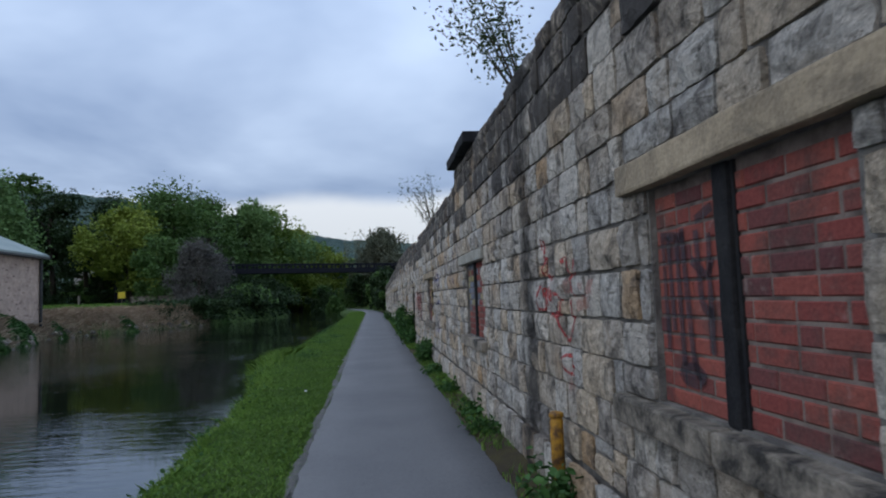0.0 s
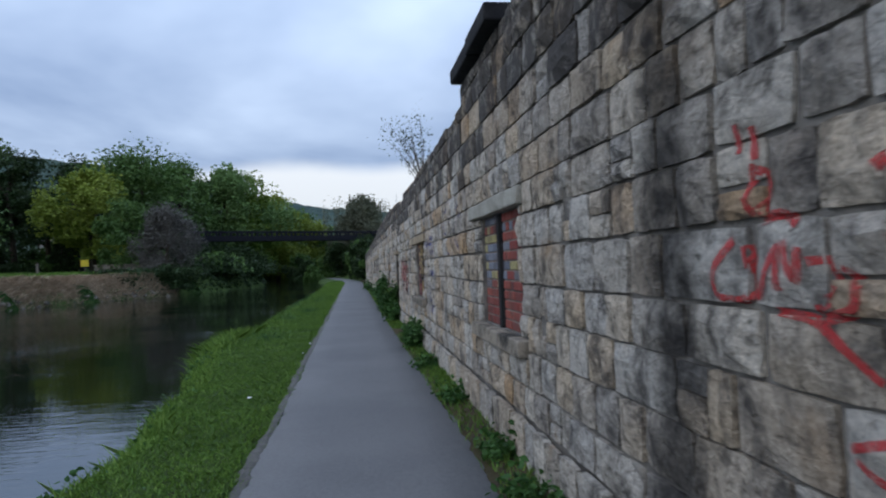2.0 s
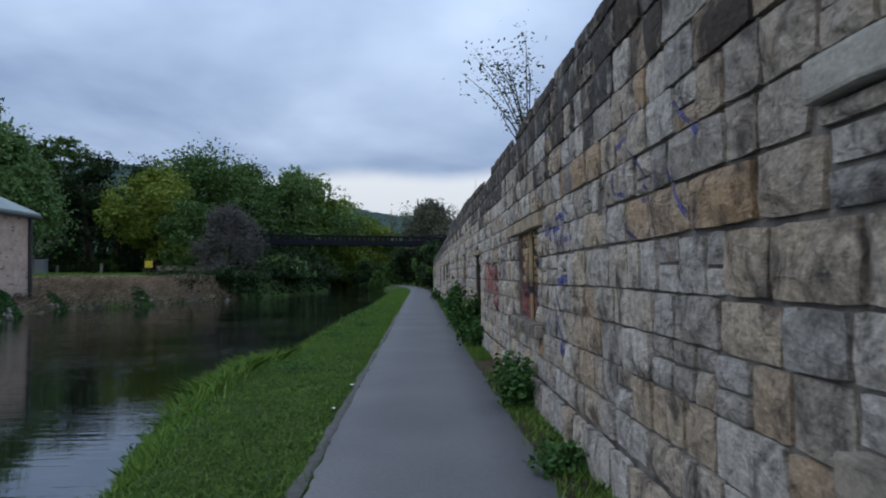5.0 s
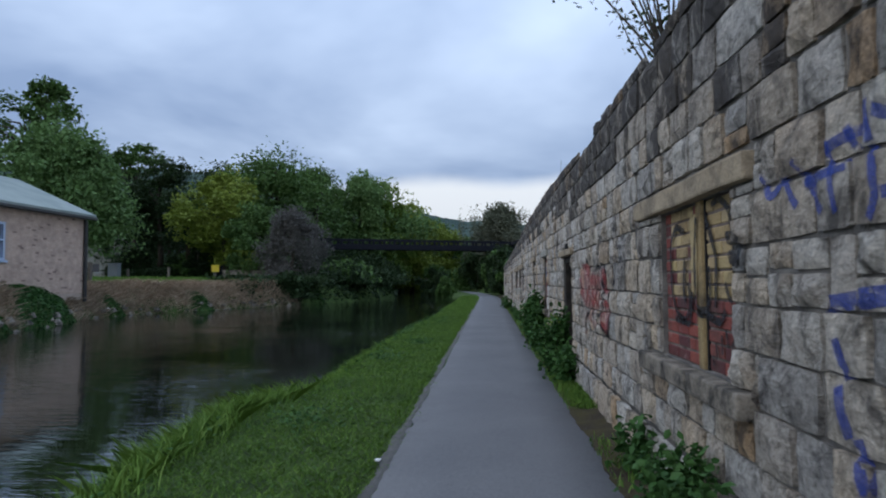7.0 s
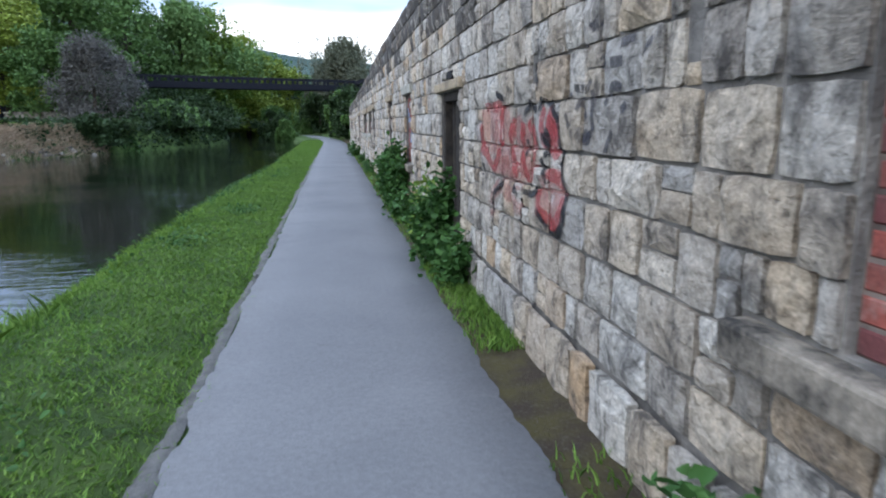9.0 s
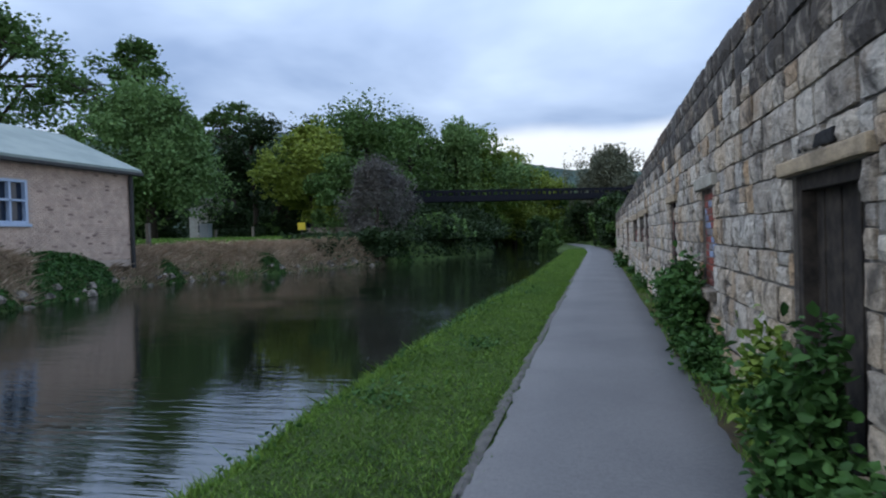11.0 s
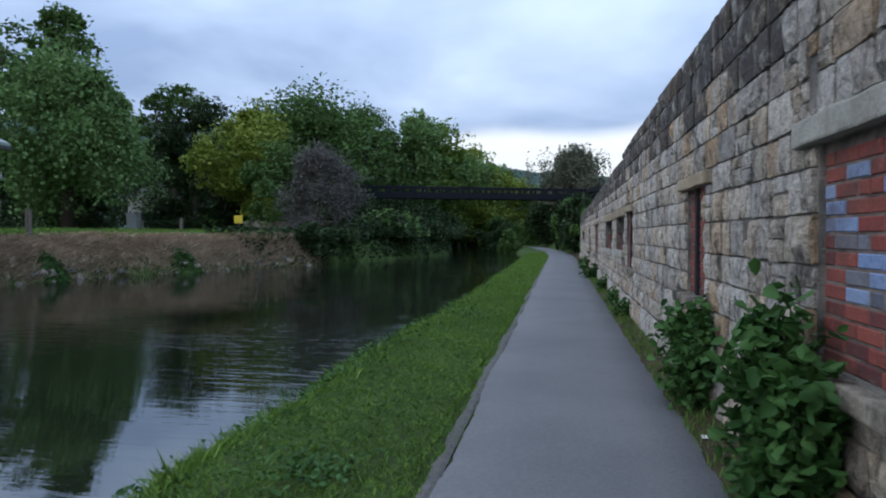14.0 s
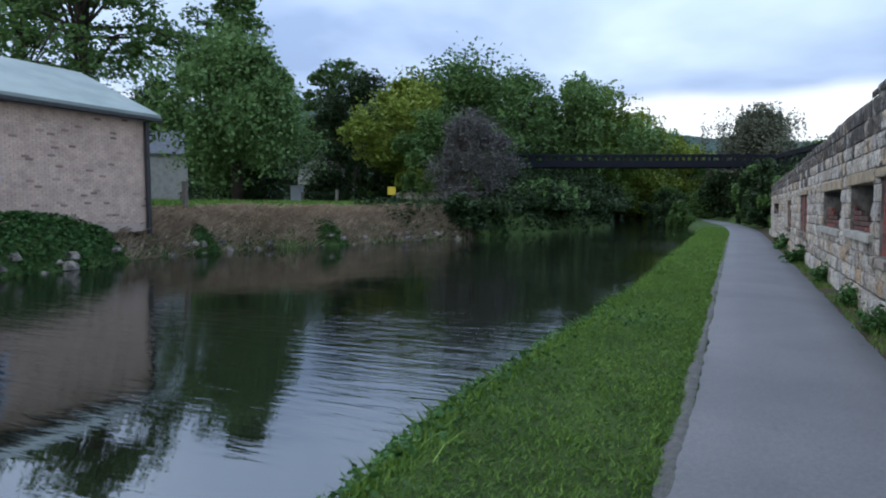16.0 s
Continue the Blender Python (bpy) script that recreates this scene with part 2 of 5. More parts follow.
k = Mat("canal_water", 0.025)
k.colour(k.mix(k.noise(0.4, 3), (0.006, 0.008, 0.005), (0.009, 0.010, 0.006)))
k.p.inputs["IOR"].default_value = 2.5
k.p.inputs["Specular Tint"].default_value = (0.92, 0.97, 1.0, 1)
ripple = k.calc("ADD", k.noise(4.2, 3, 0.55, 0.4, stretch=(0.28, 1.9, 1)), k.calc("MULTIPLY", k.noise(0.35, 2), 0.5))
calm = k.ramp(k.noise(0.13, 3, 0.5), (0.40, 0.12), (0.6, 1.0))
k.bump(k.calc("MULTIPLY", ripple, calm), 0.24, 0.045)
WATER = k.m


def leaf_material(name, a, b, c):
    k = Mat(name, 0.6)
    tone = k.ramp(k.random(True), (0.0, a), (0.55, b), (1.0, c))
    k.colour(k.mix(k.ramp(k.noise(1.1, 4, 0.6), (0.40, 0.0), (0.64, 0.6)), tone, k.mix(0.65, tone, tuple(v * 0.6 for v in a))))
    k.p.inputs["Transmission Weight"].default_value = 0.0
    thin = k.t.nodes.new("ShaderNodeBsdfTranslucent")
    k.link(tone, thin.inputs[0])
    both = k.t.nodes.new("ShaderNodeMixShader")
    both.inputs[0].default_value = 0.18
    k.link(k.p.outputs[0], both.inputs[1])
    k.link(thin.outputs[0], both.inputs[2])
    k.link(both.outputs[0], k.t.nodes["Material Output"].inputs[0])
    return k.m


LEAF = leaf_material("mid_green_leaves", (0.059, 0.117, 0.031), (0.081, 0.151, 0.039), (0.100, 0.177, 0.049))
LEAF_WILLOW = leaf_material("willow_leaves", (0.104, 0.186, 0.059), (0.131, 0.226, 0.074), (0.164, 0.261, 0.091))
LEAF_GOLD = leaf_material("yellow_green_leaves", (0.150, 0.205, 0.030), (0.200, 0.260, 0.040), (0.250, 0.300, 0.055))
LEAF_DARK = leaf_material("dark_green_leaves", (0.018, 0.036, 0.012), (0.026, 0.05, 0.016), (0.035, 0.064, 0.021))
LEAF_GREY = leaf_material("grey_twigs_and_buds", (0.100, 0.110, 0.071), (0.125, 0.137, 0.091), (0.151, 0.160, 0.113))
LEAF_TWIG = leaf_material("bare_grey_twigs", (0.085, 0.082, 0.076), (0.12, 0.115, 0.105), (0.155, 0.148, 0.135))
LEAF_NETTLE = leaf_material("nettle_leaves", (0.026, 0.071, 0.019), (0.045, 0.113, 0.026), (0.071, 0.155, 0.042))
LEAF_LIME = leaf_material("lime_green_leaves", (0.080, 0.148, 0.023), (0.137, 0.217, 0.034), (0.194, 0.274, 0.057))
GRASS = leaf_material("turf_blades", (0.067, 0.140, 0.025), (0.118, 0.224, 0.038), (0.185, 0.297, 0.058))
GRASS_TALL = leaf_material("tall_bank_grass", (0.084, 0.168, 0.029), (0.142, 0.252, 0.042), (0.210, 0.326, 0.074))
DRY = leaf_material("dry_bracken", (0.325, 0.244, 0.162), (0.503, 0.381, 0.267), (0.648, 0.518, 0.381))

k = Mat("bark", 0.9)
k.colour(k.mix(k.noise(6, 5, 0.6, stretch=(1, 1, 0.2)), (0.028, 0.022, 0.016), (0.075, 0.062, 0.048))).bump(k.noise(14, 5, stretch=(1, 1, 0.2)), 0.8, 0.03)
BARK = k.m

k = Mat("dark_bridge_steel", 0.8)
k.p.inputs["Specular IOR Level"].default_value = 0.1
k.colour(k.mix(k.noise(3, 5), (0.008, 0.010, 0.016), (0.018, 0.018, 0.022)))
STEEL = k.m
k = Mat("pale_shed_brick", 0.9)
tone = k.ramp(k.random(True), (0.0, (0.46, 0.34, 0.27)), (0.5, (0.52, 0.40, 0.32)), (0.93, (0.48, 0.36, 0.29)), (1.0, (0.20, 0.14, 0.12)))
k.colour(k.mix(0.5, tone, k.ramp(k.noise(3, 5), (0.35, 0.7), (0.65, 1.25)), "MULTIPLY")).bump(k.noise(25, 4), 0.4, 0.01)
SHED_BRICK = k.m
k = Mat("pale_shed_mortar", 0.95)
k.colour(k.mix(k.noise(4, 4), (0.40, 0.32, 0.27), (0.48, 0.39, 0.32)))
SHED_MORTAR = k.m
k = Mat("green_grey_roof_sheet", 0.5)
k.colour(k.mix(k.ramp(k.noise(0.9, 5), (0.4, 0.0), (0.65, 1.0)), (0.17, 0.215, 0.19), (0.24, 0.28, 0.25))).bump(k.noise(12, 3), 0.2, 0.01)
ROOF = k.m


def simple(name, a, b, rough=0.6, metal=0.0, scale=8):
    k = Mat(name, rough, metal)
    k.colour(k.mix(k.ramp(k.noise(scale, 5, 0.6), (0.4, 0.0), (0.65, 1.0)), a, b)).bump(k.noise(scale * 6, 4), 0.25, 0.005)
    return k.m


DARK_TRIM = simple("black_gutter", (0.012, 0.013, 0.014), (0.03, 0.03, 0.03), 0.5)
FRAME_BLUE = simple("pale_blue_window_frame", (0.33, 0.42, 0.56), (0.40, 0.48, 0.60), 0.5)
YELLOW = simple("yellow_sign_face", (0.62, 0.47, 0.02), (0.55, 0.42, 0.03), 0.5)
POST_PAINT = simple("worn_yellow_post", (0.42, 0.22, 0.03), (0.09, 0.05, 0.03), 0.6, scale=16)
GREY_METAL = simple("grey_cabinet_steel", (0.30, 0.34, 0.38), (0.38, 0.42, 0.45), 0.5)
HOUSE_WALL = simple("pale_house_render", (0.42, 0.40, 0.36), (0.33, 0.31, 0.28), 0.9, scale=2)
SLATE = simple("house_slate", (0.09, 0.095, 0.105), (0.14, 0.145, 0.155), 0.6, scale=3)
CAR_WHITE = simple("white_car_paint", (0.62, 0.63, 0.65), (0.55, 0.56, 0.58), 0.25)
RUBBER = simple("black_rubber", (0.015, 0.015, 0.015), (0.03, 0.03, 0.03), 0.8)
WOOD_DARK = simple("dark_rotten_wood", (0.018, 0.016, 0.015), (0.045, 0.038, 0.032), 0.85, scale=10)
WOOD_POST = simple("weathered_post_wood", (0.16, 0.14, 0.115), (0.09, 0.08, 0.065), 0.9, scale=12)
# near-black colour for the shade inside the wall's openings
VOID = simple("void_shade", (0.02, 0.019, 0.018), (0.035, 0.032, 0.03), 0.95)
WHITE = simple("white_litter", (0.7, 0.7, 0.7), (0.6, 0.6, 0.6), 0.6)
k = Mat("window_glass", 0.06)
k.colour((0.02, 0.03, 0.05))
k.p.inputs["IOR"].default_value = 1.5
GLASS = k.m
k = Mat("wooded_hillside", 0.95)
c = k.mix(k.ramp(k.noise(0.09, 6, 0.7), (0.38, 0.0), (0.64, 1.0)), (0.035, 0.062, 0.055), (0.075, 0.115, 0.095))
k.colour(k.mix(k.ramp(k.noise(0.02, 4), (0.5, 0.0), (0.6, 0.4)), c, (0.10, 0.14, 0.10))).bump(k.noise(0.25, 5, 0.7), 1.0, 3.0)
HILL = k.m


# ---- builders ----
def mesh_of(name, verts, faces, material):
    me = bpy.data.meshes.new(name)
    me.from_pydata(verts, [], faces)
    me.materials.append(material)
    me.validate()
    return me


def from_bm(name, bm, material):
    bmesh.ops.recalc_face_normals(bm, faces=bm.faces)
    me = bpy.data.meshes.new(name)
    bm.to_mesh(me)
    bm.free()
    me.materials.append(material)
    return me


def part(name, data, material, parent, label=""):
    """One mesh object under a thing or a part; data is a bmesh or a mesh."""
    me = from_bm(name, data, material) if isinstance(data, bmesh.types.BMesh) else data
    ob = new(name, me)
    ob.parent = parent
    return tagged(ob, label)


def thing(name, at, label, category, group="", kind=""):
    ob = new(name)
    ob.empty_display_size = 0.1
    ob.location = at
    return tagged(ob, label, category, group, kind)


def smooth(ob):
    ob.data.polygons.foreach_set("use_smooth", [True] * len(ob.data.polygons))
    return ob


def add_box(bm, lo, hi, bevel=0.0, jitter=0.0):
    res = bmesh.ops.create_cube(bm, size=1)
    vs = res["verts"]
    for v in vs:
        v.co = Vector([(lo[i] + hi[i]) / 2 + v.co[i] * (hi[i] - lo[i]) + random.uniform(-jitter, jitter) for i in range(3)])
    if bevel:
        es = list({e for v in vs for e in v.link_edges})
        bmesh.ops.bevel(bm, geom=es, offset=bevel, segments=2, profile=0.6, affect="EDGES")


def box_bm(lo, hi, bevel=0.0, jitter=0.0):
    bm = bmesh.new()
    add_box(bm, lo, hi, bevel, jitter)
    return bm


def rough_block(lo, hi, cuts=5, amount=0.012, bevel=0.015):
    """A dressed stone with worn arrises and an uneven face."""
    bm = box_bm(lo, hi, bevel)
    long = [e for e in bm.edges if e.calc_length() > 0.25]
    bmesh.ops.subdivide_edges(bm, edges=long, cuts=cuts, use_grid_fill=True)
    for v in bm.verts:
        v.co += noise.noise_vector(v.co * 6.0) * amount + noise.noise_vector(v.co * 17.0) * amount * 0.6
    return bm


def tube(bm, pts, radii, sides=6):
    """A tapered tube along pts."""
    rings = []
    for i, p in enumerate(pts):
        d = (Vector(pts[min(i + 1, len(pts) - 1)]) - Vector(pts[max(i - 1, 0)])).normalized()
        a = d.orthogonal().normalized()
        b = d.cross(a)
        rings.append([bm.verts.new(Vector(p) + (a * math.cos(u) + b * math.sin(u)) * radii[i]) for u in (2 * math.pi * j / sides for j in range(sides))])
    for r0, r1 in zip(rings, rings[1:]):
        for j in range(sides):
            bm.faces.new((r0[j], r0[(j + 1) % sides], r1[(j + 1) % sides], r1[j]))
    bm.faces.new(rings[0][::-1])
    bm.faces.new(rings[-1])


def leaves_mesh(name, centres, size, material, rng, up_bias=0.3, aspect=1.6, droop=0.0, fine=False):
    """Many small folded leaves, one island each."""
    n = len(centres)
    c = np.asarray(centres, dtype=np.float64)
    d = rng.normal(size=(n, 3))
    d[:, 2] = d[:, 2] * 0.5 - droop
    d /= np.linalg.norm(d, axis=1)[:, None] + 1e-9
    s = rng.normal(size=(n, 3))
    s[:, 2] *= 1.0 - up_bias
    s -= d * (s * d).sum(1)[:, None]
    s /= np.linalg.norm(s, axis=1)[:, None] + 1e-9
    ln = size * rng.uniform(0.6, 1.3, n)[:, None]
    wd = ln / aspect / 2
    if fine:
        f = np.cross(d, s) * wd * 0.45
        v = np.stack([c - d * ln / 2, c - d * ln * 0.18 + s * wd + f, c + d * ln * 0.2 + s * wd * 0.75 + f, c + d * ln / 2, c + d * ln * 0.2 - s * wd * 0.75 + f, c - d * ln * 0.18 - s * wd + f], 1).reshape(-1, 3)
        quads = np.arange(0, 6 * n, 6)[:, None] + np.array([0, 1, 2, 3, 0, 3, 4, 5])
        me = bpy.data.meshes.new(name)
        me.vertices.add(6 * n)
        me.vertices.foreach_set("co", v.ravel())
        me.loops.add(8 * n)
        me.loops.foreach_set("vertex_index", quads.ravel().astype(np.int32))
        me.polygons.add(2 * n)
        me.polygons.foreach_set("loop_start", np.arange(0, 8 * n, 4, dtype=np.int32))
        me.update(calc_edges=True)
        me.materials.append(material)
        return me
    v = np.stack([c - d * ln / 2, c + s * wd, c + d * ln / 2, c - s * wd], 1).reshape(-1, 3)
    me = bpy.data.meshes.new(name)
    me.vertices.add(4 * n)
    me.vertices.foreach_set("co", v.ravel())
    me.loops.add(4 * n)
    me.loops.foreach_set("vertex_index", np.arange(4 * n, dtype=np.int32))
    me.polygons.add(n)
    me.polygons.foreach_set("loop_start", np.arange(0, 4 * n, 4, dtype=np.int32))
    me.update(calc_edges=True)
    me.materials.append(material)
    return me


def blades_mesh(name, roots, height, width, lean, material, rng):
    """Grass blades of two bent triangles each; height may be an array."""
    n = len(roots)
    r = np.asarray(roots, dtype=np.float64)
    a = rng.uniform(0, 2 * np.pi, n)
    side = np.stack([np.cos(a), np.sin(a), np.zeros(n)], 1) * width / 2
    tip = rng.normal(size=(n, 3)) * np.array([1, 1, 0]) * lean
    h = (height * rng.uniform(0.55, 1.25, n))[:, None]
    top = r + tip * h + np.array([0, 0, 1.0]) * h
    mid = r + tip * h * 0.3 + np.array([0, 0, 0.55]) * h
    v = np.stack([r - side, r + side, mid + side * 0.7, top, mid - side * 0.7], 1).reshape(-1, 3)
    me = bpy.data.meshes.new(name)
    me.vertices.add(5 * n)
    me.vertices.foreach_set("co", v.ravel())
    me.loops.add(5 * n)
    me.loops.foreach_set("vertex_index", np.arange(5 * n, dtype=np.int32))
    me.polygons.add(n)
    me.polygons.foreach_set("loop_start", np.arange(0, 5 * n, 5, dtype=np.int32))
    me.update(calc_edges=True)
    me.materials.append(material)
    return me


# ---- the lie of the land ----
FAR_EDGE = ((-60, -15), (20, -15.4), (28, -16.1), (32.3, -17.1), (36, -18.1), (39, -19.3), (43, -19.4), (46, -17.8), (51, -16.4), (56, -14.4), (62, -12.4), (75, -9.8), (100, -13.4), (150, -23.5), (300, -53), (900, -170))
NEAR_EDGE = ((-60, -2.15), (5, -2.15), (10, -2.25), (13.5, -2.8), (16, -2.95), (17.7, -2.65), (20, -2.65), (28, -2.6), (34, -2.4), (60, -2.6), (70, -3.0), (75, -3.5), (80, -4.2), (100, -8.2), (150, -18), (300, -46), (900, -160))


def along(table, y):
    return float(np.interp(y, [a for a, b in table], [b for a, b in table]))


def near_edge(y):
    return along(NEAR_EDGE, y) + 0.16 * noise.noise((0.3, y * 0.7, 0)) + 0.1 * noise.noise((0.9, y * 2.3, 0))


def far_edge(y):
    return along(FAR_EDGE, y) + 0.5 * noise.noise((4.3, y * 0.35, 0))


def bend(y):
    """How far the towpath swings to the canal side past the wall."""
    return -0.0024 * max(0.0, y - 57) ** 2 if y < 83 else -1.622 - 0.125 * (y - 83)


WATER_Z = -0.35
RISE = ((0, -0.5), (0.2, -0.05), (0.6, 0.5), (1.3, 1.05), (2.3, 1.38), (8, 1.6), (40, 2.0), (120, 4.4), (400, 10))


def ground(x, y):
    e = near_edge(y)
    if x >= e:
        z = -0.03 + 0.012 * noise.noise((x * 2, y * 2, 0))
        if x < e + 0.45:
            z -= 0.30 * (1 - (x - e) / 0.45) ** 1.6
        if x < -0.9:
            z += 0.03 * noise.noise((x * 1.1, y * 0.9, 3)) + 0.02
        if y > 60.5 and x > bend(y) + 1.4:
            z += min(4.0, (x - bend(y) - 1.4) * 0.6) * min(1.0, (y - 60.5) / 8)
        return z
    f = far_edge(y)
    if x > f:
        t = min(1.0, (e - x) / 0.3, (x - f) / 0.3)
        return -0.33 - 0.75 * t
    d = f - x
    return float(np.interp(d, [a for a, b in RISE], [b for a, b in RISE])) + 0.1 * noise.noise((x * 0.6, y * 0.6, 7)) * min(1, d) + 0.3 * noise.noise((x * 0.75, y * 0.75, 3)) * max(0.0, min(1, d * 1.5) * min(1, (4.5 - d) / 2))


def spread(*runs):
    out = []
    for a, b, step in runs:
        out += list(np.arange(a, b - 1e-6, step))
    return out + [runs[-1][1]]


gx = spread((-700, -120, 40), (-120, -30, 6), (-30, -20, 1), (-20, -7, 0.3), (-7, -4, 0.6), (-4, -0.6, 0.12), (-0.6, 2, 0.3), (2, 10, 1), (10, 60, 8), (60, 700, 60))
gy = spread((-60, -6, 6), (-6, 0, 1), (0, 50, 0.4), (50, 80, 0.8), (80, 140, 3), (140, 1200, 40))
verts = [(x, y, ground(x, y)) for y in gy for x in gx]
nx = len(gx)
faces = [(j * nx + i, j * nx + i + 1, (j + 1) * nx + i + 1, (j + 1) * nx + i) for j in range(len(gy) - 1) for i in range(nx - 1)]
ground_ob = smooth(new("ground", mesh_of("ground", verts, faces, TURF)))
tagged(ground_ob, "green turf and soil on both canal banks", "ground", kind="structure")

wy = spread((-60, 0, 5), (0, 160, 2), (160, 900, 40))
verts = [(x, y, WATER_Z) for y in wy for x in (along(FAR_EDGE, y) - 0.9, along(NEAR_EDGE, y) + 0.35)]
faces = [(2 * i, 2 * i + 1, 2 * i + 3, 2 * i + 2) for i in range(len(wy) - 1)]
water = new("water", mesh_of("water", verts, faces, WATER))
tagged(water, "dark rippled canal water reflecting sky and trees", "water", kind="structure")

# the towpath, with ragged edges
verts, faces = [], []
py = spread((-14, 60, 0.05), (60, 96, 1.5))
for y in py:
    l = -0.785 + 0.035 * noise.noise((1.5, y * 0.7, 0)) + 0.03 * noise.noise((5.5, y * 4, 0)) + 0.02 * noise.noise((9.5, y * 13, 0)) + bend(y)
    r = 0.85 + 0.04 * noise.noise((2.5, y * 0.8, 0)) + 0.03 * noise.noise((7.5, y * 4, 0)) + 0.02 * noise.noise((3.5, y * 13, 0)) + bend(y)
    for u in (0, 0.02, 0.25, 0.5, 0.75, 0.98, 1):
        x = l + (r - l) * u
        verts.append((x, y, -0.05 if u in (0, 1) else -0.008 + 0.012 * (1 - (2 * u - 1) ** 2)))
faces = [(j * 7 + i, j * 7 + i + 1, (j + 1) * 7 + i + 1, (j + 1) * 7 + i) for j in range(len(py) - 1) for i in range(6)]
path_ob = smooth(new("path", mesh_of("path", verts, faces, ASPHALT)))
tagged(path_ob, "grey worn asphalt towpath with ragged edges", "path", kind="structure")

# the fringe of grit where turf and tarmac meet
verts, faces = [], []
fy = spread((-6, 57, 0.08),)
for y in fy:
    l = -0.815 + 0.03 * noise.noise((4.5, y * 0.9, 0)) + 0.03 * noise.noise((6.5, y * 3.5, 0)) + 0.02 * noise.noise((2.2, y * 11, 0))
    for x, z in ((l - 0.04, -0.03), (l, -0.008), (-0.79, -0.008), (-0.76, -0.016)):
        verts.append((x, y, z + 0.003 * noise.noise((x * 20, y * 20, 0))))
faces = [(j * 4 + i, j * 4 + i + 1, (j + 1) * 4 + i + 1, (j + 1) * 4 + i) for j in range(len(fy) - 1) for i in range(3)]
fringe = smooth(new("path_fringe", mesh_of("path_fringe", verts, faces, GRIT)))
tagged(fringe, "dark grit fringe along the towpath's edge", "path", kind="structure")

# the strip of moss and dirt between the path and the wall
verts, faces = [], []
vy = spread((-14, 72, 0.15),)
for y in vy:
    for x in (0.72, 0.86, 0.98, 1.08, 1.2):
        verts.append((x, y, -0.022 + 0.10 * max(0, x - 0.8) + 0.02 * noise.noise((x * 5, y * 5, 2))))
faces = [(j * 5 + i, j * 5 + i + 1, (j + 1) * 5 + i + 1, (j + 1) * 5 + i) for j in range(len(vy) - 1) for i in range(4)]
verge = smooth(new("verge", mesh_of("verge", verts, faces, VERGE)))
tagged(verge, "mossy dirt strip at the foot of the wall", "ground", kind="structure")

# the wooded hill beyond the valley
RIDGE = ((-900, 78), (-420, 84), (-190, 72), (-150, 67), (-60, 47), (-15, 38), (25, 35), (100, 27), (300, 20), (900, 18))
hx = spread((-900, -250, 14), (-250, 120, 2.2), (120, 900, 20))
hy = [(0.0, 300), (0.25, 325), (0.5, 350), (0.75, 372), (0.92, 390), (1.0, 400), (0.97, 430), (0.6, 560)]
verts, faces = [], []
for s, y in hy:
    for x in hx:
        n = noise.noise((x * 0.09, y * 0.09, 0)) + 0.7 * noise.noise((x * 0.3, y * 0.3, 4))
        verts.append((x, y, s * along(RIDGE, x) + 1.6 * n * min(1, s * 3)))
m = len(hx)
faces = [(j * m + i, j * m + i + 1, (j + 1) * m + i + 1, (j + 1) * m + i) for j in range(len(hy) - 1) for i in range(m - 1)]
hill = smooth(new("backdrop", mesh_of("backdrop", verts, faces, HILL)))
tagged(hill, "far wooded hillside across the valley", "hill", kind="structure")

# ---- the old mill wall ----
FACE, CORE, BACK = 1.14, 1.168, 1.72
WALL_END = 59.6
# y0, y1, z0, z1 of the brick, mullion centre, lintel (y0, y1, z1), sill (y0, y1, z0)
WINDOWS = (
    (0.27, 1.58, 0.87, 1.85, 0.97, (-0.15, 1.84, 2.01), (-0.1, 1.96, 0.72)),
    (6.12, 7.50, 0.86, 1.80, 6.87, (5.98, 7.84, 1.94), (5.95, 7.72, 0.72)),
    (12.33, 13.62, 0.84, 1.78, 12.86, (12.05, 14.20, 1.92), (12.10, 14.0, 0.70)),
    (22.17, 22.98, 0.77, 1.83, None, (21.98, 23.2, 1.97), (22.05, 23.1, 0.65)),
    (25.42, 26.26, 0.83, 1.82, 25.90, (25.2, 26.5, 1.94), (25.25, 26.62, 0.71)),
    (31.0, 32.12, 0.80, 1.80, 31.58, (30.85, 32.3, 1.92), (30.85, 32.3, 0.67)),
    (41.3, 43.2, 0.75, 1.73, 42.3, (41.1, 43.4, 1.85), (41.1, 43.4, 0.62)),
    (46.5, 48.2, 0.72, 1.62, 47.4, (46.3, 48.4, 1.74), (46.3, 48.4, 0.60)),
)
BROKEN = ((32.6, 34.5, 1.06, 1.76), (35.5, 38.0, 1.02, 1.73), (53.4, 57.2, 1.08, 1.56))
DOOR = (18.32, 19.45, -0.05, 1.70)
HOLES = ((5.02, 5.15, 1.62, 1.80), (5.55, 5.67, 0.92, 1.04), (14.30, 14.40, 1.58, 1.80), (16.0, 16.12, 1.62, 1.78), (22.98, 23.1, 2.02, 2.28), (24.1, 24.24, 1.36, 1.5), (10.05, 10.2, 1.7, 1.85))
rects = []
for y0, y1, z0, z1, mull, (a0, a1, az), (s0, s1, sz) in WINDOWS:
    rects += [(y0, y1, z0, z1), (a0, a1, z1, az), (s0, s1, sz, z0)]
rects += list(BROKEN) + [DOOR, (18.17, 19.6, 1.70, 1.80)]
through_wall = [(y0, y1, z0, z1) for y0, y1, z0, z1, *_ in WINDOWS] + list(BROKEN) + [DOOR]


WALL_TOP = ((-12, 3.32), (8.2, 3.27), (8.24, 3.07), (14, 2.99), (18, 3.0), (23, 3.2), (27, 3.16), (35, 2.95), (38, 2.83), (59.6, 2.5))


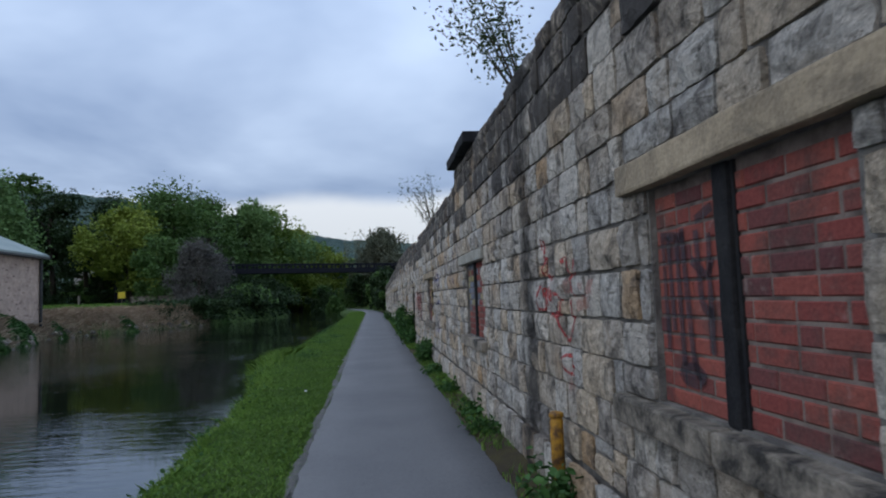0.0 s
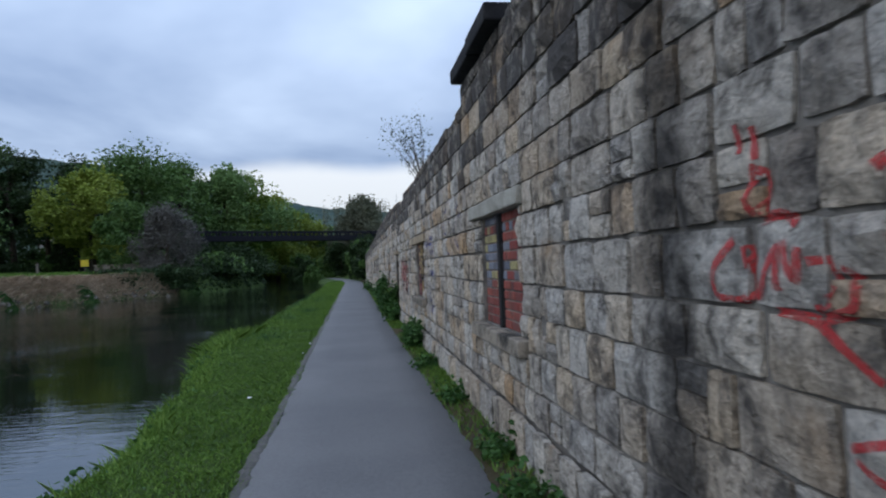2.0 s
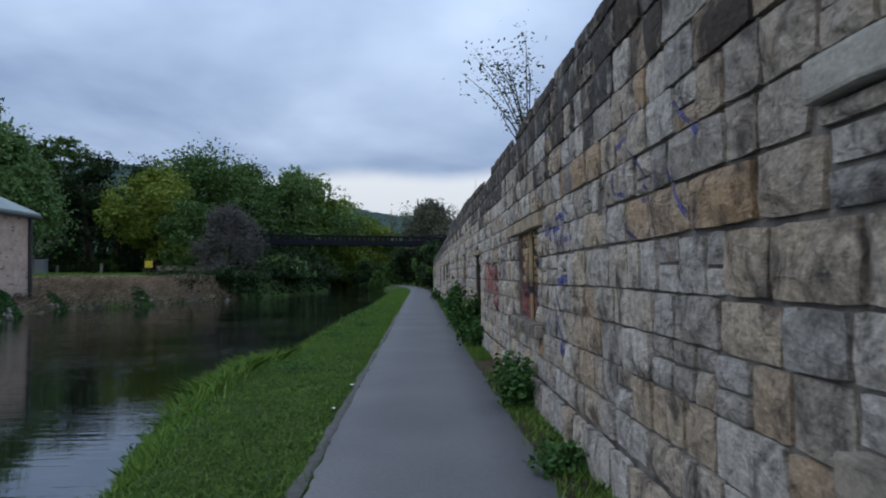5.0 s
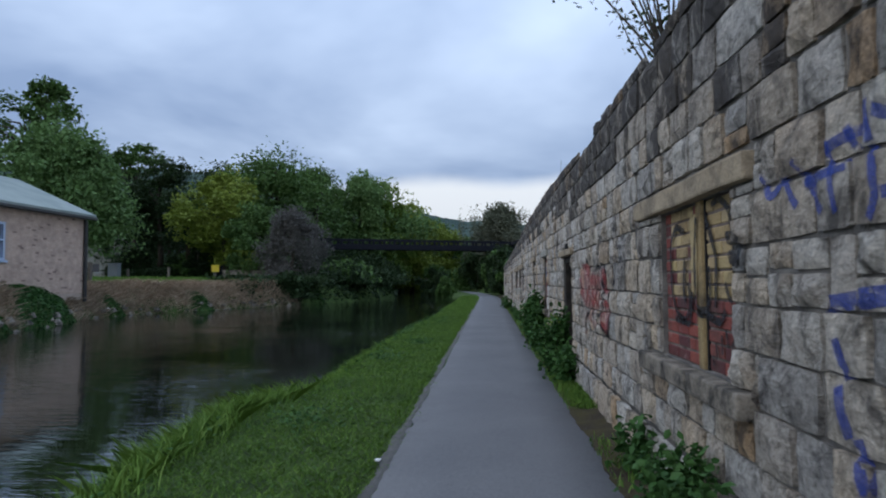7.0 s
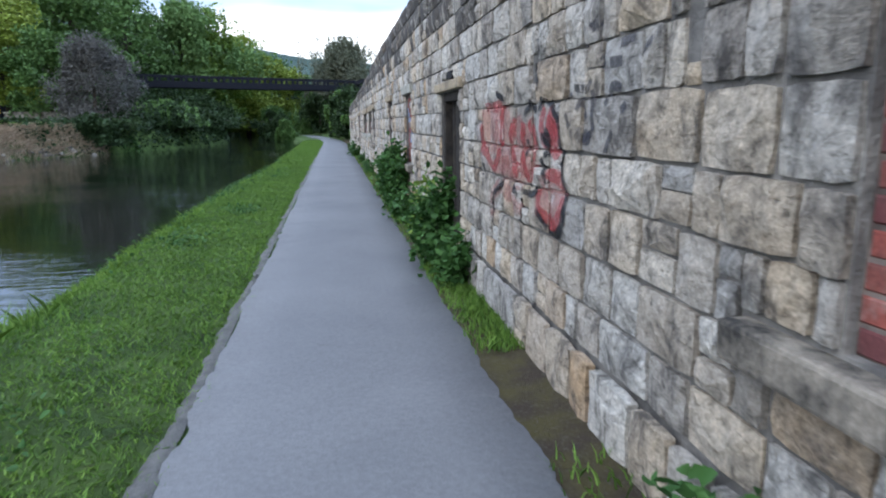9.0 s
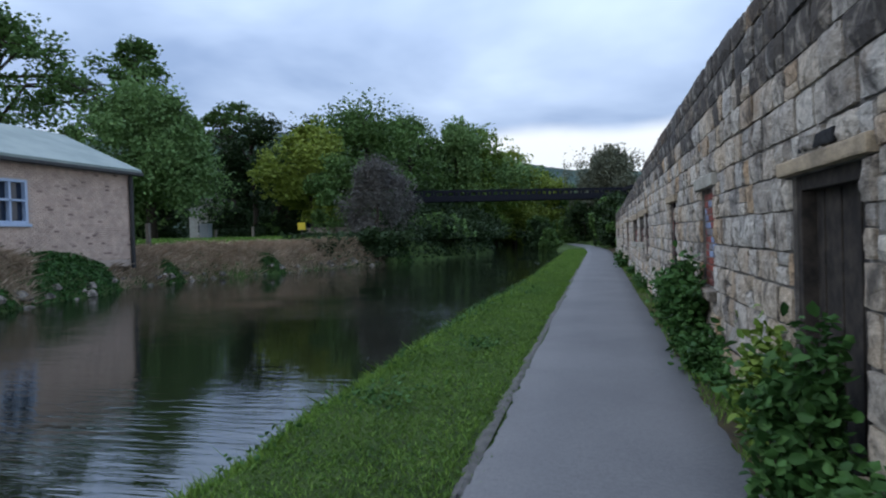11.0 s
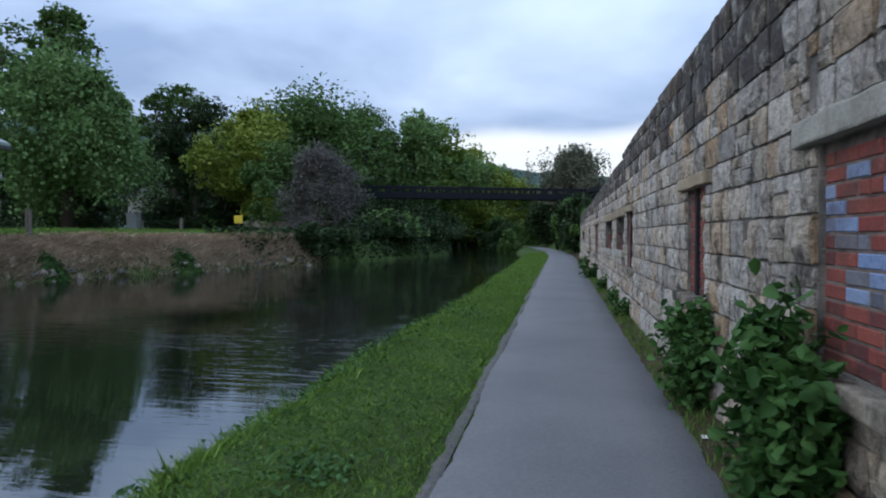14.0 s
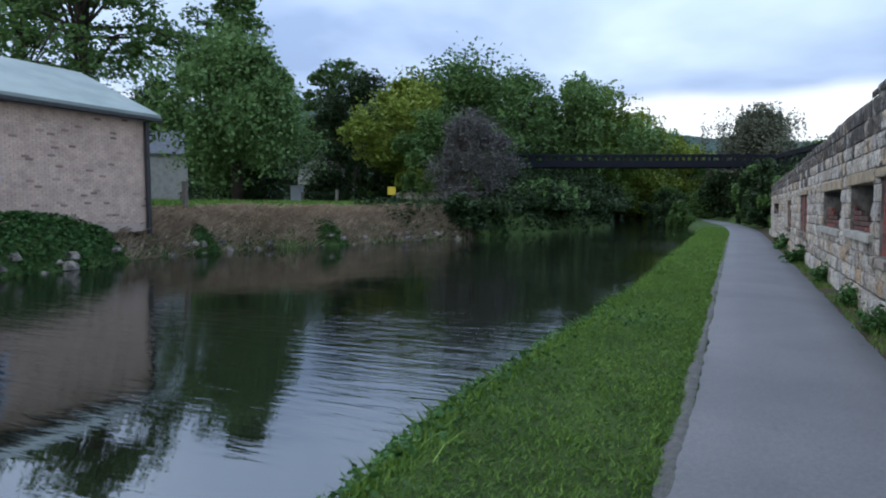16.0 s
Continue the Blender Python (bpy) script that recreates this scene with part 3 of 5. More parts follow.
def wall_top(y):
    """The broken wall head."""
    return along(WALL_TOP, y) + 0.05 * noise.noise((3.3, y * 0.9, 0)) + 0.04 * noise.noise((8.1, y * 3, 0))


def core_boxes():
    """The wall's core, as boxes that leave the openings free."""
    ys = sorted({-12.0, 8.24, 18.0, 28.0, 50.0, WALL_END, *[v for r in through_wall for v in r[:2]]})
    for a, b in zip(ys, ys[1:]):
        top = min(along(WALL_TOP, a), along(WALL_TOP, b - 0.05)) - 0.09
        cut = [r for r in through_wall if r[0] <= a + 1e-6 and r[1] >= b - 1e-6]
        if cut:
            if cut[0][2] > 0:
                yield a, b, -0.3, cut[0][2]
            yield a, b, cut[0][3], top
        else:
            yield a, b, -0.3, top


verts, faces = [], []
for a, b, z0, z1 in core_boxes():
    i = len(verts)
    verts += [(x, y, z) for x in (CORE, BACK) for y in (a, b) for z in (z0, z1)]
    faces += [tuple(i + q for q in f) for f in ((0, 1, 3, 2), (4, 6, 7, 5), (0, 4, 5, 1), (2, 3, 7, 6), (1, 5, 7, 3), (0, 2, 6, 4))]
wall = new("wall_mill", mesh_of("wall_mill", verts, faces, MORTAR))
tagged(wall, "long old gritstone mill wall with blocked windows", "wall", kind="structure")
# added boxes that close the openings from behind, near-black for the shade inside
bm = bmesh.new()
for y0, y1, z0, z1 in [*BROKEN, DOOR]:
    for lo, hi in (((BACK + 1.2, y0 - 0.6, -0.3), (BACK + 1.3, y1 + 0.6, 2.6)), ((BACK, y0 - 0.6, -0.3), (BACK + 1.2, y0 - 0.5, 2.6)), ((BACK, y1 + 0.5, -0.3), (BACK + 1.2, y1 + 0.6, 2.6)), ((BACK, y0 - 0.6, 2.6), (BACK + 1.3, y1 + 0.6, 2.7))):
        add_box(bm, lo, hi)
part("inner_wall", bm, VOID, wall, "added near-black backing for the dark inside the openings")


# rock-faced blocks: a set of unit shapes, one metre square, that the courses stretch
def stone_shape(seed):
    rng = random.Random(seed)
    ny, nz = 5, 4
    vs, fs = [], []
    tilt, swell = rng.uniform(-0.3, 0.3), rng.uniform(0.6, 1.2)
    for j in range(nz):
        for i in range(ny):
            u, w = i / (ny - 1), j / (nz - 1)
            rim = min(u, 1 - u) * 2 < 0.05 or min(w, 1 - w) * 2 < 0.05
            if rim:
                d = rng.uniform(-0.1, 0.4)
                u += rng.uniform(-0.012, 0.012) if 0 < i < ny - 1 else (0.5 - u) * rng.uniform(0.0, 0.05)
                w += (0.5 - w) * rng.uniform(0.0, 0.045)
                if i in (0, ny - 1) and j in (0, nz - 1):
                    u += (0.5 - u) * rng.uniform(0.0, 0.05)
                    w += (0.5 - w) * rng.uniform(0.0, 0.09)
            else:
                d = swell * rng.uniform(0.35, 1.35) + tilt * (w - 0.5)
                u += rng.uniform(-0.06, 0.06)
                w += rng.uniform(-0.07, 0.07)
            vs.append((-d, u, w))
    for j in range(nz - 1):
        for i in range(ny - 1):
            fs.append((j * ny + i, (j + 1) * ny + i, (j + 1) * ny + i + 1, j * ny + i + 1))
    ring = [i for i in range(ny)] + [(j + 1) * ny - 1 for j in range(1, nz)] + [(nz - 1) * ny + i for i in range(ny - 2, -1, -1)] + [j * ny for j in range(nz - 2, 0, -1)]
    n0 = len(vs)
    vs += [(1.6, vs[r][1], vs[r][2]) for r in ring]
    for q in range(len(ring)):
        p = (q + 1) % len(ring)
        fs.append((ring[q], ring[p], n0 + p, n0 + q))
    return vs, fs


SHAPES = [stone_shape(100 + i) for i in range(14)]
RELIEF = 0.021


def blocks():
    """All the wall's blocks: y0, y1, z0, z1, how far they stand out, whether they belong to the wall head."""
    rng = random.Random(5)
    zs = [-0.1, 0.30, 0.52]
    while zs[-1] < 3.5:
        zs.append(zs[-1] + rng.choice((0.215, 0.235, 0.25, 0.26)))
    for c, (z0, z1) in enumerate(zip(zs, zs[1:])):
        y = -11.0 + rng.uniform(0, 0.3)
        while y < WALL_END:
            w = rng.choice((0.17, 0.22, 0.26, 0.3, 0.34, 0.4, 0.52)) * rng.uniform(0.85, 1.15) * (1.25 if c == 0 else 1)
            a, b = y, min(y + w, WALL_END)
            y += w
            top = wall_top((a + b) / 2)
            if z0 > top - 0.08:
                continue
            hi = min(z1, top)
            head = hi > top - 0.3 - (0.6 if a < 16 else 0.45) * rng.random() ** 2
            out = 0.05 if c == 0 else rng.uniform(-0.007, 0.009)
            cuts = [r for r in (*rects, *HOLES) if r[0] < b and r[1] > a and r[2] < hi and r[3] > z0]
            spans = [(a, b, z0, hi)]
            for r in cuts:
                rest = []
                for s in spans:
                    if r[0] >= s[1] or r[1] <= s[0] or r[2] >= s[3] or r[3] <= s[2]:
                        rest.append(s)
                        continue
                    rest += [(s[0], r[0], s[2], s[3]), (r[1], s[1], s[2], s[3]), (max(s[0], r[0]), min(s[1], r[1]), s[2], r[2]), (max(s[0], r[0]), min(s[1], r[1]), r[3], s[3])]
                spans = [s for s in rest if s[1] - s[0] > 0.03 and s[3] - s[2] > 0.03]
            for s in spans:
                if s[3] - s[2] > 0.2 and s[1] - s[0] < 0.3 and rng.random() < 0.22:
                    m = s[2] + (s[3] - s[2]) * rng.uniform(0.38, 0.62)
                    yield (s[0], s[1], s[2], m, out, head)
                    yield (s[0], s[1], m, s[3], out - 0.006, head)
                else:
                    yield (*s, out, head)


J = 0.0055
NEAR_STRETCH = (8.3, 17.2, 2.35)
all_verts, all_faces = [], []
joined = {"rest": ([], []), "head": ([], [])}
single = []
rng = random.Random(8)
for y0, y1, z0, z1, out, head in blocks():
    s = rng.randrange(len(SHAPES))
    j = J * rng.uniform(0.6, 1.4)
    dz = 0.016 * noise.noise((y0 * 0.45, z0 * 1.3, 2)) + rng.uniform(-0.004, 0.004) if z0 > 0.4 else 0
    jy = j * 1.6
    place = (CORE - 0.015 - out, y0 + jy, z0 + j + dz, RELIEF * rng.uniform(0.7, 1.4) * min(1, (z1 - z0) / 0.15), y1 - y0 - 2 * jy, z1 - z0 - 2 * j)
    vs, fs = SHAPES[s]
    moved = [(place[0] + v[0] * place[3], place[1] + v[1] * place[4], place[2] + v[2] * place[5]) for v in vs]
    k0 = len(all_verts)
    all_verts += moved
    all_faces += [tuple(k0 + q for q in f) for f in fs]
    if NEAR_STRETCH[0] < y0 < NEAR_STRETCH[1] and z1 < NEAR_STRETCH[2] and not head and len(single) < 300:
        single.append((s, place))
    else:
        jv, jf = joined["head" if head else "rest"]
        k1 = len(jv)
        jv += moved
        jf += [tuple(k1 + q for q in f) for f in fs]
part("stone_courses", mesh_of("stone_courses", *joined["rest"], STONE_REST), STONE_REST, wall, "coursed rock-faced gritstone blocks")["kind"] = "stuff"
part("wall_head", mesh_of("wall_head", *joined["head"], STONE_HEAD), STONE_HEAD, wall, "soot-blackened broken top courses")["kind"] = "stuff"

from mathutils.bvhtree import BVHTree

# overhanging coping left on one stretch of the wall head
bm = bmesh.new()
add_box(bm, (CORE - 0.14, 6.46, 3.28), (BACK + 0.02, 7.32, 3.42), 0.02)
add_box(bm, (CORE - 0.13, 7.335, 3.27), (BACK + 0.02, 8.27, 3.41), 0.02)
for v in bm.verts:
    v.co += noise.noise_vector(v.co * 4) * 0.012
part("coping", bm, BLACK_PAINT_AND_SHADE, wall, "black overhanging coping slab")

# ---- blocked windows ----
BRICK_MESH = {}


def brick_mesh(width, material):
    key = (round(width, 3), material.name)
    if key not in BRICK_MESH:
        bm = box_bm((0, 0, 0), (0.05, width, 0.066))
        front = [e for e in bm.edges if all(abs(v.co.x) < 1e-5 for v in e.verts)]
        bmesh.ops.bevel(bm, geom=front, offset=0.006, segments=1, affect="EDGES")
        BRICK_MESH[key] = from_bm("brick", bm, material)
    return BRICK_MESH[key]


def pick_brick(win, y, z, rng):
    # broken openings mix in the darker brick as recess shade
    if win >= 10:
        return BRICK if rng.random() < 0.35 else BRICK_SHADED
    if win == 1 and z > 1.12:
        q = rng.random()
        return BRICK_YELLOW if q < 0.08 else BRICK_GREY if q < (0.7 if z > 1.35 and y > 6.9 else 0.3) else BRICK
    if win == 2 and z > 1.22:
        return BRICK_GOLD if abs(y - 13.27) < 0.2 or abs(y - 12.6) < 0.26 else BRICK
    if win == 3 and 1.08 < z < 1.66:
        q = rng.random()
        return BRICK_BLUE if q < 0.3 else BRICK_GREY if q < 0.45 else BRICK
    return BRICK


brick_plan = []
for w, (y0, y1, z0, z1, mull, (a0, a1, az), (s0, s1, sz)) in enumerate(WINDOWS):
    win = thing(f"window_{w + 1}", (FACE, (y0 + y1) / 2, z0), "old mill window bricked up with red brick", "blocked window", "blocked mill windows", "structure")
    inv = Matrix.Translation(-win.location)

    def place(ob):
        ob.matrix_parent_inverse = inv
        return ob
    place(part("lintel", rough_block((FACE - 0.035, a0 + 0.006, z1 + 0.004), (CORE + 0.2, a1 - 0.006, az - 0.006), 7, 0.008), LINTEL_GREY if w in (1, 3) else LINTEL, win, "long dressed stone lintel"))
    split = (s0 + s1) / 2 if mull is None else mull + 0.02
    for q0, q1 in ((s0, split), (split, s1)):
        place(part("sill", rough_block((FACE - 0.065, q0 + 0.006, sz + 0.006), (CORE + 0.2, q1 - 0.006, z0 - 0.012), 5, 0.004), SILL, win, "weathered sooty stone sill"))
    deep = CORE + 0.03
    place(part("infill", box_bm((deep + 0.0015, y0, z0 - 0.01), (deep + 0.12, y1, z1 + 0.003)), BRICK_MORTAR, win, "pale mortar joints"))
    bays = [(y0, y1)]
    if mull is not None:
        bays = [(y0, mull - 0.06), (mull + 0.06, y1)]
        mat = BLACK_PAINT_AND_SHADE if w in (0, 1, 4, 5) else GOLD_STONE if w == 2 else MULLION
        place(part("mullion", rough_block((deep - 0.03, mull - 0.05, z0 - 0.01), (deep + 0.1, mull + 0.05, z1 + 0.01), 6, 0.006), mat, win, "square stone mullion between two bays"))
        # black strip put in for the shade between mullion and brick
        place(part("mullion_shadow_joint", box_bm((deep - 0.012, mull - 0.075, z0), (deep + 0.05, mull - 0.055, z1)), BLACK_PAINT_AND_SHADE, win, "black strip for the shade beside the mullion"))
    brick_plan.append((win, inv, w, bays, z0, z1, deep))

# broken openings, with what is left of their brick
for b, (y0, y1, z0, z1) in enumerate(BROKEN):
    win = thing(f"window_{len(WINDOWS) + b + 1}", (FACE, (y0 + y1) / 2, z0), "mill window opening with broken brick infill", "broken window", "broken mill windows", "structure")
    inv = Matrix.Translation(-win.location)
    o = part("lintel", rough_block((FACE - 0.02, y0 - 0.2, z1 + 0.004), (CORE + 0.24, y1 + 0.2, z1 + 0.17), 6, 0.01), LINTEL, win, "cracked stone lintel")
    o.matrix_parent_inverse = inv
    o = part("sill", rough_block((FACE - 0.05, y0 - 0.15, z0 - 0.12), (CORE + 0.24, y1 + 0.15, z0), 6, 0.008), LINTEL_GREY, win, "broken stone sill")
    o.matrix_parent_inverse = inv
    brick_plan.append((win, inv, 10 + b, [(y0, y1)], z0, z1, CORE + 0.05))

# the old doorway
door = thing("door_1", (FACE, 18.88, 0), "dark rotten plank door in a stone doorway", "door", kind="structure")
inv = Matrix.Translation(-door.location)
for name, data, mat, label in (
    ("lintel", rough_block((FACE - 0.03, 18.17, 1.705), (CORE + 0.2, 19.6, 1.795), 6, 0.006), LINTEL, "pale thin stone lintel"),
    # the arch recess is a raised block, black for the shade in it
    ("arch_recess", rough_block((FACE - 0.012, 18.62, 1.81), (CORE, 19.2, 1.89), 6, 0.01), BLACK_PAINT_AND_SHADE, "black block for the shade of a shallow arch recess"),
    ("jamb", box_bm((CORE + 0.02, 18.32, -0.05), (CORE + 0.16, 18.41, 1.70), 0.008), WOOD_DARK, ""),
    ("jamb", box_bm((CORE + 0.02, 19.36, -0.05), (CORE + 0.16, 19.45, 1.70), 0.008), WOOD_DARK, ""),
    ("head_rail", box_bm((CORE + 0.02, 18.41, 1.61), (CORE + 0.16, 19.36, 1.70), 0.008), WOOD_DARK, ""),
):
    part(name, data, mat, door, label).matrix_parent_inverse = inv
for i in range(7):
    a = 18.415 + i * 0.135
    part("plank", box_bm((CORE + 0.10 + 0.006 * (i % 2), a + 0.004, -0.05), (CORE + 0.14, a + 0.131, 1.61), 0.006), WOOD_DARK, door).matrix_parent_inverse = inv

# ---- spray paint on the wall, lying on the relief of the stones and bricks ----
for win, inv, w, bays, z0, z1, deep in brick_plan:
    for a, b in bays:
        i = len(all_verts)
        all_verts += [(deep - 0.004, a, z0), (deep - 0.004, b, z0), (deep - 0.004, b, z1), (deep - 0.004, a, z1)]
        all_faces.append((i, i + 1, i + 2, i + 3))
SURFACE = BVHTree.FromPolygons(all_verts, all_faces)


def on_wall(y, z, lift=0.004):
    hit = SURFACE.ray_cast(Vector((0.3, y, z)), Vector((1, 0, 0)), 2.0)
    x = hit[0].x if hit[0] is not None else CORE
    return Vector((min(x, CORE + 0.09) - lift, y, z))


def stroke(bm, pts, width, lift=0.004, step=0.022):
    """A ribbon of paint along pts (y, z), smoothed at its corners."""
    dense = []
    for (ya, za), (yb, zb) in zip(pts, pts[1:]):
        n = max(1, int(math.hypot(yb - ya, zb - za) / step))
        dense += [(ya + (yb - ya) * i / n, za + (zb - za) * i / n) for i in range(n)]
    dense.append(pts[-1])
    for _ in range(3):
        dense = [dense[0]] + [tuple((p[i] + 2 * q[i] + r[i]) / 4 for i in (0, 1)) for p, q, r in zip(dense, dense[1:], dense[2:])] + [dense[-1]]
    rows = []
    for i, (y, z) in enumerate(dense):
        y0, z0 = dense[max(0, i - 1)]
        y1, z1 = dense[min(len(dense) - 1, i + 1)]
        d = math.hypot(y1 - y0, z1 - z0) or 1
        ny, nz = -(z1 - z0) / d, (y1 - y0) / d
        w = width * (0.85 + 0.3 * noise.noise((y * 5, z * 5, 0)))
        rows.append([bm.verts.new(on_wall(y + ny * w * u, z + nz * w * u, lift)) for u in (-0.5, -0.17, 0.17, 0.5)])
    for r0, r1 in zip(rows, rows[1:]):
        for j in range(3):
            bm.faces.new((r0[j], r0[j + 1], r1[j + 1], r1[j]))


def blob(bm, cy, cz, ry, rz, lift=0.003, n=11):
    """A filled, uneven patch of paint."""
    grid = {}
    for i in range(-n, n + 1):
        for j in range(-n, n + 1):
            u, v = i / n, j / n
            if u * u + v * v < 1.0 + 0.25 * noise.noise((cy + u * 2, cz + v * 2, 5)):
                grid[i, j] = bm.verts.new(on_wall(cy + u * ry, cz + v * rz, lift))
    for i, j in grid:
        q = [(i, j), (i + 1, j), (i + 1, j + 1), (i, j + 1)]
        if all(p in grid for p in q):
            bm.faces.new([grid[p] for p in q])


def graffiti(label, layers):
    """One tag on the wall; each layer of paint is a part."""
    tag = thing("graffiti", (FACE, 0, 0), label, "graffiti")
    for name, mat, lines, width, patches, lift in layers:
        bm = bmesh.new()
        for line in lines:
            stroke(bm, line, width, lift)
        for p in patches:
            blob(bm, *p, lift=lift)
        o = part(name, bm, mat, tag)
        o["kind"] = "stuff"
        o.matrix_parent_inverse = Matrix.Translation(-tag.location)
    return tag


graffiti("faded red spray-paint scribble on grey stone", [("red_paint", SPRAY_RED, [
    [(3.45, 1.79), (3.45, 1.7)], [(3.38, 1.77), (3.37, 1.67)], [(3.38, 1.66), (3.41, 1.56), (3.4, 1.5), (3.32, 1.54), (3.3, 1.62), (3.37, 1.64)], [(3.36, 1.49), (3.25, 1.51), (3.2, 1.47)],
    [(3.48, 1.44), (3.59, 1.35), (3.6, 1.26), (3.44, 1.25), (3.39, 1.29)], [(3.43, 1.42), (3.38, 1.25), (3.27, 1.43), (3.27, 1.29)], [(3.25, 1.43), (3.2, 1.3), (3.18, 1.41)],
    [(3.16, 1.37), (3.08, 1.38), (3.07, 1.3), (3.15, 1.24)], [(3.05, 1.35), (2.99, 1.33), (3.0, 1.25), (3.13, 1.22)], [(2.92, 1.58), (2.88, 1.62), (2.84, 1.59), (2.8, 1.5), (2.75, 1.45), (2.71, 1.51), (2.64, 1.59)]], 0.034, [], 0.006),
    ("red_loop", SPRAY_RED, [[(2.75, 1.45), (2.73, 1.31), (2.75, 1.18), (2.8, 1.1), (2.86, 1.05), (2.94, 1.08), (3.05, 1.16), (3.15, 1.22), (3.31, 1.23)],
    [(3.04, 0.92), (2.9, 0.97), (2.81, 0.97), (2.74, 0.89), (2.85, 0.84), (3.02, 0.9)], [(2.84, 0.98), (2.79, 0.94), (2.72, 0.9)]], 0.03, [], 0.005),
    ("pink_haze", spray("worn_pink_spray", (0.36, 0.13, 0.10), 0.3), [[(2.63, 1.31), (2.42, 1.32)], [(2.6, 1.4), (2.34, 1.41)], [(2.89, 1.41), (2.77, 1.44)], [(2.88, 0.82), (2.86, 0.74)]], 0.10, [], 0.003)])
graffiti("red and pink bubble lettering outlined in black", [
    ("pink_fill", SPRAY_PINK, [[(17.04, 0.69), (17.01, 0.85), (16.8, 0.95), (16.42, 0.91), (16.25, 0.81)]], 0.13, [(17.1, 1.35, 0.3, 0.2), (16.7, 1.28, 0.24, 0.24), (16.35, 1.2, 0.22, 0.26), (16.1, 1.22, 0.14, 0.18), (15.69, 0.98, 0.2, 0.18), (16.6, 1.08, 0.4, 0.09)], 0.003),
    ("red_fill", SPRAY_WORN, [[(15.83, 1.47), (15.88, 1.39), (15.84, 1.3), (15.71, 1.26), (15.61, 1.21), (15.62, 1.29), (15.7, 1.37), (15.76, 1.42)], [(16.19, 1.39), (16.23, 1.21), (16.1, 1.06), (15.98, 1.1), (15.99, 1.29), (16.09, 1.4)],
        [(16.42, 1.41), (16.52, 1.24), (16.33, 1.06)], [(17.37, 1.49), (17.39, 1.23), (16.98, 1.05), (16.76, 1.26), (16.75, 1.5), (17.25, 1.5)], [(15.9, 1.01), (15.88, 0.9), (15.73, 0.85), (15.57, 0.84), (15.49, 0.93), (15.49, 1.05), (15.59, 1.11), (15.77, 1.1)]], 0.095, [(15.7, 1.38, 0.1, 0.1)], 0.006),
    ("black_outline", SPRAY_BLACK, [[(16.18, 1.44), (16.07, 1.51), (15.97, 1.45)], [(15.93, 1.46), (15.86, 1.52), (15.69, 1.48), (15.57, 1.34), (15.52, 1.24), (15.55, 1.15), (15.46, 1.06), (15.45, 0.92), (15.5, 0.83), (15.62, 0.78), (15.76, 0.81), (15.88, 0.9)],
        [(15.85, 1.32), (15.71, 1.24), (15.81, 1.21)], [(16.21, 0.97), (15.99, 0.97), (15.93, 1.01)], [(17.29, 1.08), (17.3, 0.99)], [(15.98, 1.71), (15.87, 1.6)], [(15.85, 1.19), (15.76, 1.06)], [(16.42, 1.0), (16.3, 0.93)], [(16.11, 1.29), (16.12, 1.19)],
        [(16.66, 1.55), (16.92, 1.59)], [(17.03, 0.65), (16.98, 0.86), (16.71, 0.97)], [(16.26, 0.92), (16.24, 0.75)]], 0.05, [(15.76, 1.3, 0.05, 0.06)], 0.010)])
graffiti("faint black spray scribble on pale stone", [("black_paint", SPRAY_FAINT, [
    [(15.37, 1.55), (15.19, 1.53), (15.16, 1.58)], [(15.32, 1.44), (15.29, 1.5), (15.2, 1.4)], [(15.15, 1.53), (15.11, 1.35)], [(14.99, 1.46), (14.95, 1.55), (14.87, 1.52)], [(15.23, 1.31), (15.13, 1.34)],
    [(14.99, 1.25), (14.9, 1.35)], [(15.28, 1.74), (15.23, 1.71)], [(14.96, 1.63), (14.86, 1.63)], [(15.08, 1.67), (15.01, 1.62)], [(14.89, 1.7), (14.76, 1.71)], [(14.65, 1.65), (14.58, 1.68)], [(14.83, 1.43), (14.79, 1.46)],
    [(15.1, 1.82), (15.16, 1.79)], [(15.46, 1.43), (15.4, 1.36)], [(15.4, 1.52), (15.49, 1.5)]], 0.045, [(15.2, 1.32, 0.06, 0.04)], 0.005)])
graffiti("blue spray-paint tag running over several courses", [("blue_paint", SPRAY_BLUE, [
    [(11.97, 1.78), (11.85, 1.66), (11.76, 1.74), (11.63, 1.61)], [(11.62, 1.78), (11.46, 1.57)], [(11.42, 1.81), (11.36, 1.56)], [(11.45, 1.78), (11.17, 1.81)], [(11.28, 1.83), (11.24, 1.74)], [(11.2, 1.89), (11.12, 1.59), (11.18, 1.52)],
    [(11.14, 1.85), (10.98, 1.78)], [(11.1, 1.59), (10.88, 1.61)], [(11.58, 1.69), (11.29, 1.71)]], 0.045, [], 0.004),
    ("blue_drip", SPRAY_BLUE, [[(11.44, 1.25), (11.08, 1.29)], [(11.36, 1.14), (11.32, 1.01)], [(11.39, 0.98), (11.33, 0.82)], [(11.28, 0.83), (11.23, 0.67)]], 0.07, [], 0.004)])
graffiti("thin blue spray lines over the stone joints", [("blue_paint", spray("thin_blue_spray", (0.03, 0.05, 0.22), 0.55), [
    [(9.78, 2.03), (9.6, 2.06), (9.3, 2.2)], [(9.77, 1.92), (9.79, 1.79), (9.57, 1.76)], [(9.3, 1.7), (9.1, 1.68)], [(9.5, 2.0), (9.3, 1.86), (9.25, 1.75)], [(9.62, 1.6), (9.4, 1.5)], [(8.9, 2.1), (8.6, 1.9)], [(8.95, 1.8), (8.7, 1.5)]], 0.03, [], 0.004)])
